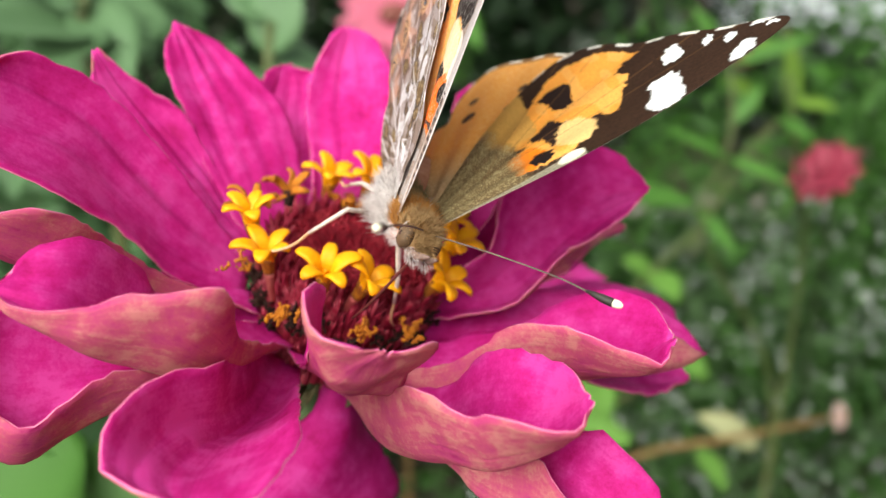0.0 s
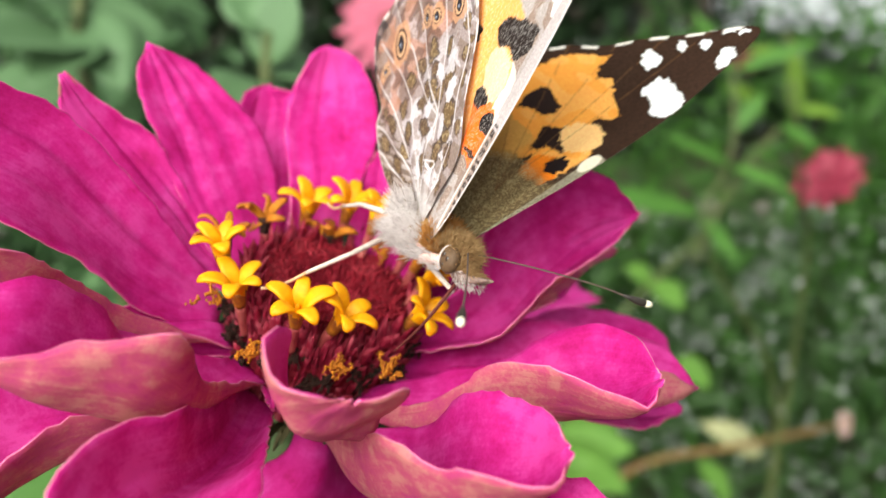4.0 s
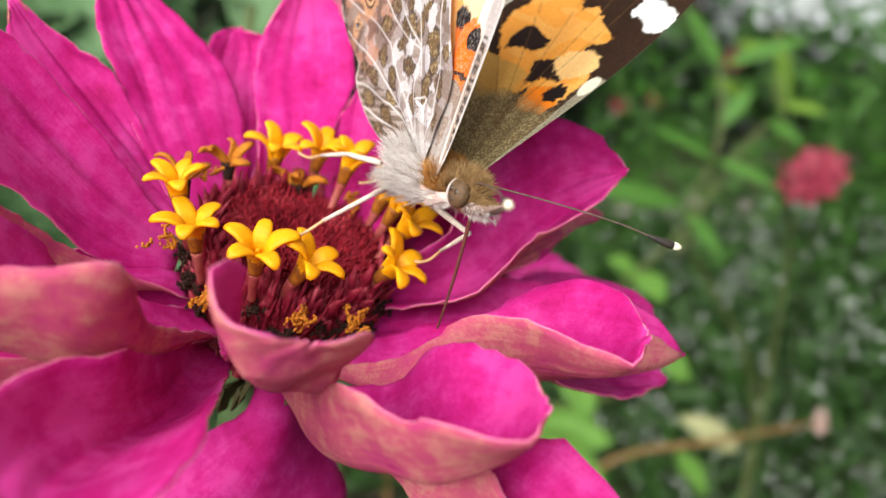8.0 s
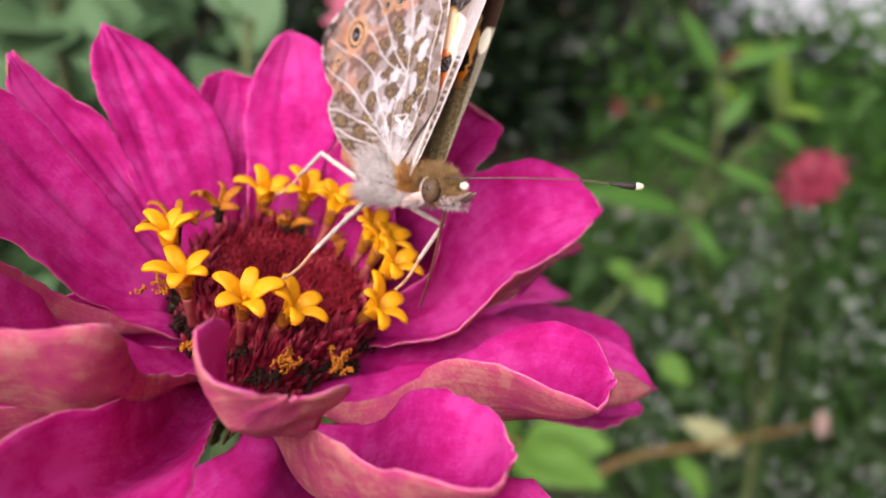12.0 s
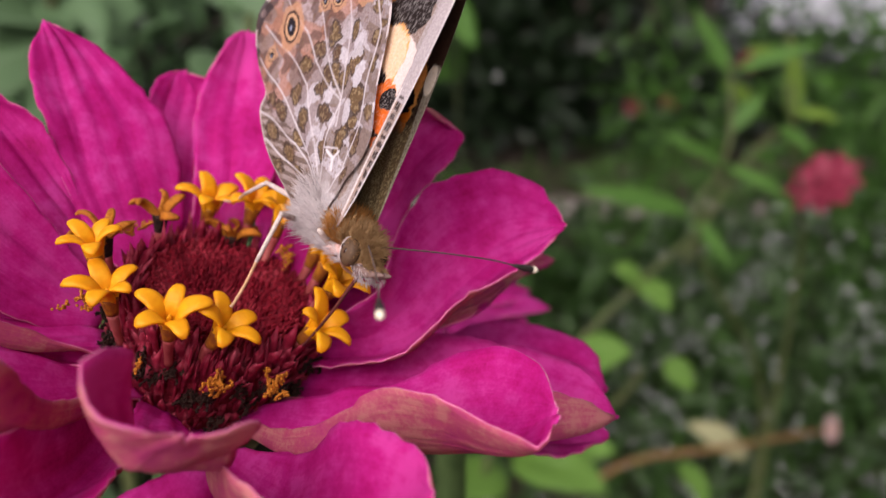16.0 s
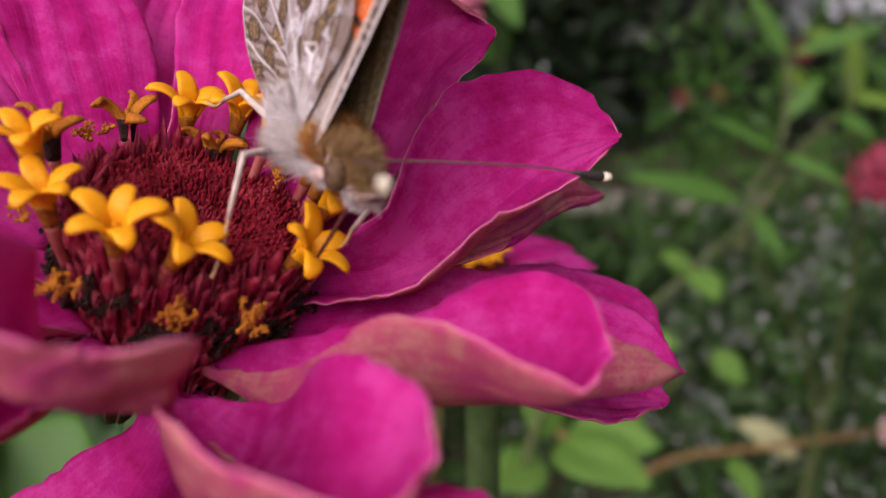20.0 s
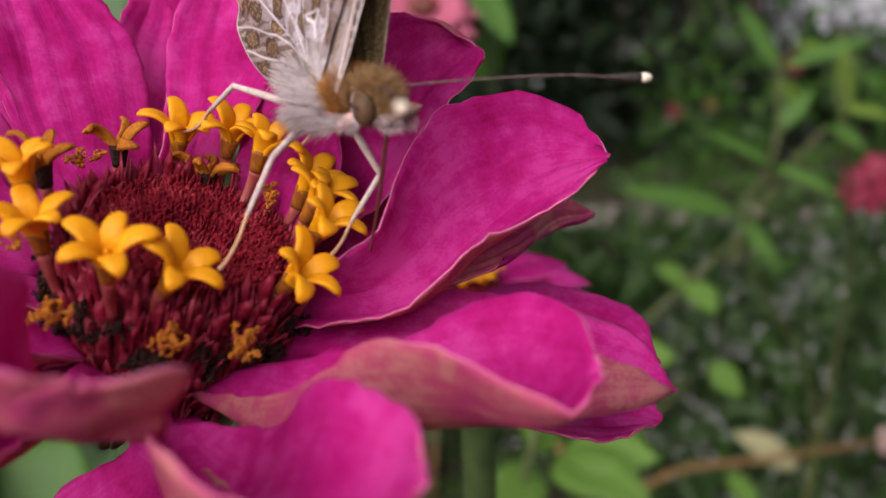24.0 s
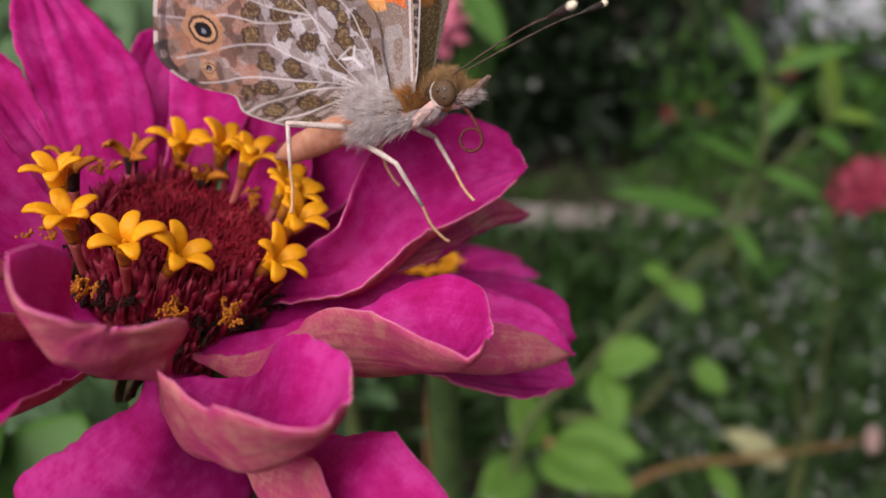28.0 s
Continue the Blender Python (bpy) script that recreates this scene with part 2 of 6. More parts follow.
def petal_spec(base, tip, left, mid, right, facing=None, crinkle=0.3, ridges=0.5, creases=0.7, name="petal"):
    """A ray petal between two edge curves and a midrib curve, in mm from the disc; its cross-section is a smooth arc through the three."""
    nu, nv = 34, 33
    rng = random.Random(int(abs(tip[0] * 31 + tip[1] * 17)))
    folds = [(rng.uniform(-0.6, 0.6), rng.uniform(0.3, 0.75), rng.uniform(0.12, 0.38), rng.uniform(-0.25, 0.25)) for _ in range(2)]
    across = AXIS.cross(Vector(base) - DISC).normalized()
    if across.dot(Vector(right[0]) - Vector(left[0])) < 0:
        across = -across
    curves = [spline([Vector(base) + across * off] + c + [Vector(tip).lerp(Vector(c[-1]), blunt)], nu) for off, c, blunt in ((-1.7, left, 0.3), (0, mid, 0), (1.7, right, 0.3))]
    rows = []
    seed = Vector(tip) * 3.1
    creases *= 1.0 if tip[2] > 3 else 0.25
    for i in range(nu):
        a, m, b = (c[i] for c in curves)
        line = []
        for j in range(nv):
            v = 2 * j / (nv - 1) - 1
            q = m + (b - a) * (0.5 * v) + ((a + b) * 0.5 - m) * (v * v)
            w = min(1.0, 4 * i / nu)
            wob = noise.noise_vector(q * 0.22 + seed) * crinkle * w + noise.noise_vector(Vector((i * 0.10, v * 2.4, seed.x))) * crinkle * 0.5 * w
            ridge = (noise.noise(Vector((i * 0.035, v * 3.2, seed.y))) + 0.25 * noise.noise(Vector((i * 0.06, v * 7.0, seed.z)))) * ridges * w * (1 - 0.6 * v * v)
            for v0, u0, deep, slant in folds:
                ridge -= creases * deep * math.exp(-((v - v0 - slant * (i / nu - u0)) / 0.09) ** 2 - ((i / nu - u0) / 0.2) ** 2)
            frill = max(0.0, abs(v) - 0.75, i / nu - 0.85) * 1.2
            line.append(q + wob + AXIS * ridge + noise.noise_vector(q * 0.9) * frill)
        rows.append(line)
    face = facing or (AXIS * 2 + (DISC - Vector(mid[len(mid) // 2])).normalized())
    bm = sheet(rows, 0.34, (0, 1, 2), face)
    return part(name, bm, [PETAL_TOP, PETAL_UNDER, PETAL_RIM], zinnia)


def ray_petals():
    # front right, cupped
    petal_spec((-0.6, -1.8, -12.0), (19.5, -22.7, -2.4),
        [(1.8, -4.2, -13.2), (4.1, -5.6, -12.0), (8.0, -7.8, -10.9), (10.6, -10.2, -8.7), (12.8, -12.3, -5.0), (15.4, -15.1, -2.8), (18.6, -18.5, -2.4)],
        [(6.0, -13.0, -12.5), (10.4, -18.0, -10.0), (14.3, -21.0, -7.8), (17.4, -22.5, -5.3)],
        [(2.3, -7.6, -10.5), (4.8, -12.7, -7.9), (6.6, -17.3, -4.6), (8.4, -20.9, -2.4), (11.4, -23.2, -2.8), (13.3, -25.4, -1.7), (17.4, -26.0, -2.4)])
    # right, lip turned up
    petal_spec((1.1, -0.6, -12.3), (27.0, -13.3, -3.5),
        [(4.7, -1.5, -11.0), (8.3, -2.2, -9.7), (12.2, -2.8, -8.4), (16.3, -3.4, -7.3), (20.0, -3.3, -5.0), (23.5, -4.8, -3.3), (26.3, -8.3, -2.8)],
        [(10.0, -8.0, -11.2), (15.1, -8.5, -9.7), (21.2, -10.0, -8.7), (24.6, -12.5, -6.4)],
        [(3.8, -3.1, -11.3), (6.6, -5.4, -10.2), (9.4, -7.4, -8.8), (12.4, -8.9, -6.7), (15.6, -9.7, -3.7), (18.7, -11.6, -2.8), (21.8, -13.6, -3.3), (25.0, -15.6, -3.9)])
    # right, under it
    petal_spec((2.9, 1.8, -11.9), (33.6, -0.2, -12.7),
        [(7.5, 3.6, -10.5), (12.9, 5.3, -9.3), (19.8, 6.2, -8.6), (30.0, 4.5, -10.2)],
        [(17.9, -2.6, -11.8), (25.2, -3.2, -12.4), (29.8, -2.4, -12.5)],
        [(8.9, -0.9, -10.5), (15.0, -2.8, -9.3), (21.5, -3.3, -8.4), (28.6, -2.2, -8.7)])
    # right, behind
    petal_spec((2.7, 5.5, -12.8), (34.4, 10.4, -17.1),
        [(9.8, 8.8, -14.3), (16.2, 12.1, -14.7), (20.7, 15.6, -13.5), (27.7, 17.0, -13.4), (33.4, 14.7, -14.9)],
        [(16.2, 8.6, -14.4), (25.0, 10.8, -14.8), (32.1, 10.6, -16.0)],
        [(12.6, 5.5, -14.4), (21.8, 5.9, -15.6), (29.6, 7.4, -16.7)])
    # right, hanging
    petal_spec((2.3, 4.1, -13.8), (34.4, 6.4, -19.4),
        [(13.8, 7.0, -15.4), (24.4, 9.3, -16.8), (32.8, 9.6, -18.0)],
        [(16.0, 4.4, -15.4), (24.5, 5.0, -17.2), (31.5, 6.4, -19.0)],
        [(8.6, 2.9, -13.8), (14.6, 1.8, -13.9), (19.9, 0.9, -14.4), (24.1, 0.5, -16.1), (29.7, 2.5, -18.6)], (0, -0.6, 1))
    # far right
    petal_spec((4.1, 5.0, -10.1), (29.5, 9.5, 0.0),
        [(13.4, 3.0, -3.7), (15.3, 7.0, -0.4), (17.4, 10.0, 2.7), (20.1, 12.0, 3.6), (23.8, 14.0, 3.5), (27.1, 14.5, 2.1), (28.4, 13.2, 1.2), (29.4, 11.0, 0.6)],
        [(14.6, 4.6, -8.0), (19.6, 7.8, -5.2), (25.2, 10.6, -1.9)],
        [(14.7, 0.0, -7.7), (18.3, 1.0, -5.7), (20.4, 3.0, -4.0), (23.0, 5.0, -3.2), (26.5, 7.5, -2.3), (28.6, 9.0, -1.1)])
    # narrow, under the far right one
    petal_spec((3.1, 5.8, -11.8), (30.3, 23.5, -9.7),
        [(21.3, 12.0, -6.8), (26.2, 19.0, -6.0)],
        [(21.3, 9.5, -7.9), (26.7, 18.5, -8.3)],
        [(20.2, 7.0, -8.1), (23.0, 11.0, -7.8), (26.6, 17.0, -8.4)], (0.2, 1, 0.1))
    # far side, short inner one
    petal_spec((2.2, 9.2, -7.8), (6.4, 18.0, 5.6),
        [(2.5, 10.0, -3.1), (2.5, 15.0, 0.5)],
        [(5.6, 10.0, -2.9), (6.3, 15.0, 1.0)],
        [(10.3, 8.0, -2.6), (10.2, 13.0, 1.7)])
    # far, right of the middle
    petal_spec((3.0, 8.5, -8.3), (21.0, 16.0, 6.0),
        [(10.0, 12.0, 0.0), (11.3, 17.0, 6.5), (13.3, 19.0, 8.4), (16.4, 18.0, 8.1)],
        [(12.3, 13.0, -1.2), (15.6, 16.5, 4.0), (19.0, 17.5, 6.5)],
        [(13.6, 9.0, -3.3), (16.8, 12.0, 1.5), (19.6, 14.0, 3.9)])
    # far middle
    petal_spec((-2.4, 10.2, -5.4), (0.3, 25.5, 13.3),
        [(-3.3, 14.0, 1.3), (-3.9, 20.0, 6.7), (-3.1, 23.0, 10.2), (-1.4, 25.0, 12.7)],
        [(-0.3, 16.0, 1.8), (-0.2, 22.0, 6.7), (-0.1, 25.5, 10.5)],
        [(3.3, 14.0, 1.2), (5.1, 20.0, 5.3), (4.6, 23.0, 10.0), (2.5, 25.0, 12.3)])
    # far, between two
    petal_spec((-3.8, 9.6, -4.7), (-6.8, 26.5, 9.4),
        [(-10.1, 18.0, 2.6), (-9.6, 24.0, 7.7), (-8.6, 26.0, 9.1)],
        [(-6.4, 20.0, 2.5), (-6.9, 26.0, 7.2)],
        [(-2.8, 20.0, 2.4), (-3.7, 26.0, 7.7)])
    # far left
    petal_spec((-6.1, 7.4, -3.7), (-16.1, 19.0, 15.4),
        [(-10.3, 7.0, 0.0), (-13.6, 11.0, 6.6), (-15.9, 14.0, 10.2), (-16.9, 17.0, 13.5)],
        [(-8.7, 10.5, 2.1), (-11.8, 15.5, 8.1), (-14.7, 18.5, 12.6)],
        [(-3.7, 12.0, -0.9), (-5.3, 17.0, 5.2), (-8.9, 19.0, 10.0), (-12.8, 20.0, 13.1)])
    # left, pointed
    petal_spec((-7.3, 5.6, -4.2), (-21.2, 10.0, 14.6),
        [(-13.1, 4.0, 0.7), (-17.0, 6.0, 5.5), (-21.2, 9.0, 11.0)],
        [(-13.7, 8.0, 3.6), (-18.4, 10.5, 9.0)],
        [(-10.0, 8.0, 0.2), (-13.9, 11.0, 7.9), (-18.1, 11.0, 11.5)])
    # broad left
    petal_spec((-8.0, 2.9, -5.2), (-27.0, -8.0, 15.3),
        [(-12.6, 4.0, 3.9), (-17.3, 3.0, 11.9), (-20.6, 1.0, 15.2), (-22.7, -1.0, 16.3)],
        [(-13.9, 1.5, 0.6), (-19.2, 0.0, 8.9), (-23.7, -3.0, 13.6)],
        [(-12.0, -2.0, -3.2), (-16.0, -5.0, 3.6), (-19.3, -8.0, 7.9), (-23.4, -10.0, 11.2)])
    # left, lip turned up
    petal_spec((-6.7, -0.5, -6.0), (-22.4, -15.0, 8.1),
        [(-13.5, -2.0, -3.1), (-17.1, -4.0, -0.5), (-21.5, -7.0, 3.4)],
        [(-12.3, -6.0, -3.3), (-16.8, -10.0, 1.3), (-21.1, -13.0, 4.6)],
        [(-11.9, -6.0, -0.7), (-14.3, -9.0, 3.1), (-15.1, -12.0, 6.4), (-17.2, -14.5, 8.5)])
    # left, deep cup
    petal_spec((-4.4, -2.4, -8.4), (-18.6, -20.0, 5.2),
        [(-7.9, -6.0, -4.4), (-11.9, -9.0, -0.5), (-12.1, -11.0, 2.1), (-13.0, -13.0, 4.9), (-14.7, -15.0, 6.4), (-16.9, -17.0, 6.5)],
        [(-6.4, -13.0, -5.3), (-9.1, -17.0, -2.9), (-11.9, -19.0, -0.3), (-14.2, -21.0, 2.6)],
        [(-4.5, -14.0, -2.1), (-3.2, -20.0, 3.8), (-3.5, -21.4, 5.7), (-7.2, -21.5, 5.4), (-9.3, -21.5, 5.2), (-11.9, -21.5, 4.5), (-14.8, -22.0, 4.6)])
    # lower left
    petal_spec((-5.6, -2.0, -8.9), (-23.9, -20.0, -2.0),
        [(-10.9, -8.0, -6.4), (-17.2, -11.0, -2.5), (-21.4, -14.0, 1.1)],
        [(-9.8, -10.0, -8.9), (-13.1, -14.0, -6.9), (-18.0, -17.0, -7.7), (-21.4, -18.5, -8.0)],
        [(-9.3, -13.0, -5.2), (-13.5, -17.0, -3.1), (-15.9, -20.0, -3.8), (-17.9, -21.0, -4.5)])
    # front left, open cup
    petal_spec((-4.2, -2.5, -10.8), (-3.8, -32.0, -2.8),
        [(-5.0, -17.0, -2.1), (-5.0, -19.0, -1.2), (-7.1, -22.0, 0.3), (-8.6, -25.0, 0.6), (-9.2, -27.5, -0.2), (-9.4, -29.0, -1.8)],
        [(-4.6, -13.5, -9.3), (-5.8, -21.0, -6.3), (-6.0, -28.0, -3.9)],
        [(0.5, -21.0, -4.0), (1.3, -26.0, -2.8), (0.6, -29.0, -2.7), (-0.9, -31.0, -2.8)])
    # below, hanging
    petal_spec((0.3, -0.9, -13.0), (-9.8, -3.0, -34.4),
        [(-2.5, -2.0, -16.4), (-8.8, -2.0, -20.9), (-14.7, -3.0, -25.2)],
        [(0.4, -3.0, -17.4), (-1.3, -4.0, -21.5), (-4.4, -4.0, -26.3)],
        [(1.6, 1.0, -19.5), (3.4, 3.0, -25.0), (4.2, 3.0, -30.7)], (0, -1, 0.3))
    # short front one, curled
    petal_spec((-2.7, -2.6, -10.4), (6.5, -22.7, 1.3),
        [(-0.2, -14.0, -4.6), (0.9, -15.5, 0.4), (2.3, -17.0, 3.3), (2.2, -19.5, 4.9), (1.9, -22.0, 5.4), (2.1, -23.0, 3.9), (3.9, -23.5, 2.9)],
        [(3.1, -20.0, -2.3), (5.0, -22.0, -0.0)],
        [(6.0, -15.0, -6.3), (8.1, -17.5, -2.6), (9.8, -19.3, 0.4), (8.5, -21.5, 1.0)])
    # low inner ones that close the gaps round the disc
    petal_spec((3.5, 7.5, -9.5), (18.0, 16.5, -1.0),
        [(9.0, 12.5, -6.0), (13.0, 17.0, -2.0)],
        [(10.0, 11.0, -7.5), (15.0, 15.0, -4.0)],
        [(13.0, 8.5, -8.0), (18.0, 11.0, -6.0)])
    petal_spec((-5.5, 0.8, -7.5), (-16.0, -3.0, -3.0),
        [(-10.0, 2.0, -5.5), (-14.0, 0.0, -3.0)],
        [(-10.0, -0.5, -6.5), (-14.0, -2.0, -4.5)],
        [(-9.5, -3.0, -6.5), (-13.5, -5.0, -4.5)])
    # lower right
    petal_spec((-0.6, -1.2, -13.7), (22.7, -24.0, -13.5),
        [(14.9, -11.0, -13.1), (20.2, -17.0, -8.5), (21.9, -19.0, -8.5), (24.6, -21.0, -11.4)],
        [(10.4, -14.0, -13.2), (12.8, -17.5, -13.4), (16.6, -21.0, -14.1)],
        [(10.4, -14.0, -11.9), (16.0, -19.0, -9.2), (17.3, -21.0, -9.7), (18.7, -22.5, -10.9)])


ray_petals()


def revolve(bm, profile, sides, mat=0):
    """A body turned about the disc's axis; profile: rows of radius and height in mm."""
    rings = []
    for r, h in profile:
        rings.append([bm.verts.new(disc_point(max(r, 0.01), 360 * s / sides, h) * MM) for s in range(sides)])
    for a, b in zip(rings, rings[1:]):
        for s in range(sides):
            bm.faces.new((a[s], a[(s + 1) % sides], b[(s + 1) % sides], b[s])).material_index = mat


def disc_body():
    bm = bmesh.new()
    revolve(bm, [(0, -3.9), (1.5, -3.6), (3, -2.9), (4.6, -2.3), (6.0, -2.5), (7.0, -3.5), (7.6, -5.0), (7.8, -8), (7.4, -11), (5, -14), (2.5, -16)], 48)
    bmesh.ops.recalc_face_normals(bm, faces=bm.faces)
    part("disc", bm, DISC_RED, zinnia, "dark crimson cone-shaped flower disc")


disc_body()
def disc_frame(place, lean):
    """A pose at a place (mm) with z along the disc's axis, leaning outwards or along a given vector."""
    r = Vector(place) - DISC
    r -= AXIS * r.dot(AXIS)
    z = (AXIS + (Vector(lean) if isinstance(lean, tuple) else r.normalized() * lean)).normalized()
    x = z.orthogonal().normalized()
    m = Matrix((x, z.cross(x), z)).transposed().to_4x4()
    m.translation = Vector(place) * MM
    return m


def lobe_mesh():
    """A floret's yellow lobe: a thick, rounded strap that rises and curls back, along +x, in mm."""
    rows, at = [], Vector((0.42, 0, -0.1))
    for i in range(13):
        u = i / 12
        a = radians(84 - 128 * u ** 1.5)
        w = 0.66 * (0.62 + 0.42 * math.sin(math.pi * min(1.0, 0.12 + u * 0.9))) * (1 if u < 0.8 else math.sqrt(max(0.0, 1 - ((u - 0.8) / 0.206) ** 2)))
        side = Vector((-math.sin(a), 0, math.cos(a)))
        rows.append([at + Vector((0, w * v, 0)) + side * (0.16 * v * v * (1 - 1.6 * u)) for v in (-1, -0.6, -0.2, 0.2, 0.6, 1)])
        at = at + Vector((math.cos(a), 0, math.sin(a))) * (3.5 / 12)
    bm = sheet(rows, 0.34, (0, 0, 0), (0, 0, 1), edge_fine=0.5)
    me = bpy.data.meshes.new("lobe")
    for f in bm.faces:
        f.smooth = True
    bm.to_mesh(me)
    bm.free()
    me.materials.append(FLORET_YELLOW)
    return me


LOBE = lobe_mesh()
LOBE_FADED = LOBE.copy()
LOBE_FADED.materials[0] = WITHERED
FLORETS = [((-1.1, 11.2, 0.7), 0.05, 10), ((2.8, 10.8, 0.9), 0.05, 50), ((5.5, 9.0, 0.5), 0.12, 20), ((8.5, 8.2, -2.0), 0.2, 30), ((9.6, 6.1, -2.3), 0.25, 0), ((10.4, 3.2, -3.0), 0.35, 20), ((9.3, -0.3, -4.9), (0.62, -0.1, 0), 64),
           ((3.5, -4.6, -2.7), (0.38, -0.08, 0), 18), ((0.5, -6.1, -1.1), (-0.12, -0.16, 0), 40), ((-4.4, -3.9, -0.3), (-0.3, -0.08, 0), 5), ((-5.9, -1.6, 2.0), (-0.35, 0, 0), 33)]


def floret(place, lean, spin, rng, faded=False):
    m = disc_frame(place, lean)
    bm = bmesh.new()
    z = m.to_3x3() @ Vector((0, 0, 1))
    top = Vector(place)
    foot = top - z * 2.4 - AXIS * 2.2 + (DISC - top).normalized() * 0.8
    path = spline([foot, top - z * 2.3, top - z * 0.9, top + z * 0.25], 16)
    radii = [MM * (0.30 + 0.44 * (k / 15) ** 2.4) for k in range(16)]
    tube(bm, [q * MM for q in path[:11]], radii[:11], 12)
    tube(bm, [q * MM for q in path[10:]], radii[10:], 12, 1)
    body = part("disc_floret", bm, [FLORET_TUBE, BROWN_DRY if faded else FLORET_CUP], zinnia, "fading orange-brown floret with curled lobes" if faded else "yellow star-shaped floret on a red-brown tube")
    for k in range(5):
        s = 1.0 + rng.uniform(-0.08, 0.12)
        turn = Matrix.Rotation(radians(spin + 72 * k + rng.uniform(-7, 7)), 4, "Z") @ Matrix.Rotation(radians(rng.uniform(-10, 9)), 4, "Y") @ Matrix.Diagonal((s, s * rng.uniform(0.9, 1.1), s, 1))
        shared("lobe", LOBE_FADED if faded else LOBE, body, m @ (turn @ Matrix.Rotation(radians(rng.uniform(10, 70)), 4, "X") @ Matrix.Diagonal((0.8, 0.55, 1.0, 1)) if faded else turn))
    bm = bmesh.new()
    tube(bm, [(top + z * h) * MM for h in (-0.2, 0.3, 0.7, 0.95)], [MM * r for r in (0.25, 0.22, 0.2, 0.08)], 8)
    part("style", bm, WITHERED if faded else FLORET_YELLOW, body)


def withered(place, size, mat, rng, curls=7):
    """A dried floret: a knot of small curled threads."""
    bm = bmesh.new()
    for _ in range(curls):
        p = Vector(place) + Vector((rng.gauss(0, .35), rng.gauss(0, .35), rng.gauss(0, .3))) * size
        d = Vector((rng.gauss(0, 1), rng.gauss(0, 1), rng.gauss(0.4, 1))).normalized()
        e = d.orthogonal().normalized()
        pts = spline([p + d * (0.62 * size * math.sin(2.0 * u)) + e * (0.3 * size * (1 - math.cos(2.3 * u))) for u in (0, 0.25, 0.5, 0.75, 1.0)], 10)
        tube(bm, [q * MM for q in pts], [MM * size * (0.11 + 0.05 * math.sin(i * 2.1)) for i in range(10)], 6)
        for _ in range(9):
            k = pts[rng.randrange(10)] + Vector((rng.gauss(0, .13), rng.gauss(0, .13), rng.gauss(0, .13))) * size
            bmesh.ops.create_icosphere(bm, subdivisions=1, radius=size * rng.uniform(0.06, 0.15) * MM, matrix=Matrix.Translation(k * MM))
    return part("withered_floret", bm, mat, zinnia, "shrivelled orange floret" if mat is WITHERED else "dried brown floret remains")


def florets():
    rng = random.Random(5)
    for place, lean, spin in FLORETS:
        floret(place, lean, spin, rng)
    for place, spin in (((-4.6, 8.9, 0.9), 15), ((-6.6, 1.9, 1.8), 60), ((1.0, 10.2, -1.6), 40)):
        floret(place, 0.3, spin, rng, True)
    for place in ((3.3, -6.0, -6.2), (7.0, -4.8, -7.3), (-3.2, -6.4, -4.2)):
        withered(place, 1.15, WITHERED, rng, 9)
    for place in ((-5.6, 5.5, 1.2), (5.8, 8.4, -2.6), (-6.9, -2.8, -1.0)):
        withered(place, 1.05, WITHERED, rng, 6)
    for k in range(24):
        withered(disc_point(8.3 + rng.uniform(-0.2, 0.6), 192 + 6.9 * k + rng.uniform(-4, 4), rng.uniform(-9.0, -4.6)), rng.uniform(0.6, 0.95), BROWN_DRY, rng, 14)


florets()


def chaff():
    """Pointed crimson scales standing all over the disc."""
    bm = bmesh.new()
    rng = random.Random(9)
    for k in range(3000):
        f = (k + 0.5) / 3000
        ang = k * 137.508
        if f < 0.5:
            r = 6.6 * math.sqrt(f / 0.5)
            h = -4.0 + 1.5 * math.sin(min(1, r / 6.6) * math.pi * 0.62)
            lean, size = r / 6.6 * 0.35, (0.15 + 0.15 * (r / 6.6) ** 3) * rng.uniform(0.7, 1.5)
        else:
            r, h = 7.3 + rng.uniform(-0.2, 0.3), -3.6 - 8.5 * (f - 0.5) / 0.5 + rng.uniform(-0.4, 0.4)
            lean, size = 0.15 + rng.uniform(-0.12, 0.15), 0.8 + rng.uniform(-0.15, 0.25)
        m = disc_frame(disc_point(max(r + rng.uniform(-0.14, 0.14), 0.2), ang + rng.uniform(-2, 2), h + rng.uniform(-0.15, 0.2)), lean + rng.uniform(-0.45, 0.45))
        m = m @ Matrix.Rotation(radians(rng.uniform(0, 360)), 4, "Z")
        w, t = (0.42 if f < 0.5 else 0.5) * max(size, 0.5) * MM, (2.0 if f < 0.5 else 3.3) * size * MM * rng.uniform(0.7, 1.15)
        base = [m @ Vector((w * math.cos(a), 0.35 * w * math.sin(a), -0.4 * MM)) for a in (0, 1.57, 3.14, 4.71)]
        mid = [m @ Vector((0.95 * w * math.cos(a), 0.3 * w * math.sin(a), 0.55 * t)) for a in (0, 1.57, 3.14, 4.71)]
        tip = bm.verts.new(m @ Vector((0.15 * w, 0.1 * w, t)))
        b, c = [bm.verts.new(q) for q in base], [bm.verts.new(q) for q in mid]
        for s in range(4):
            e = (s + 1) % 4
            bm.faces.new((b[s], b[e], c[e], c[s])).material_index = int(f >= 0.5)
            bm.faces.new((c[s], c[e], tip)).material_index = int(f >= 0.5)
    ob = part("chaff", bm, [CHAFF, CHAFF_FLANK], zinnia, "pointed crimson scales crowded on the disc")
    ob["kind"] = "stuff"


chaff()


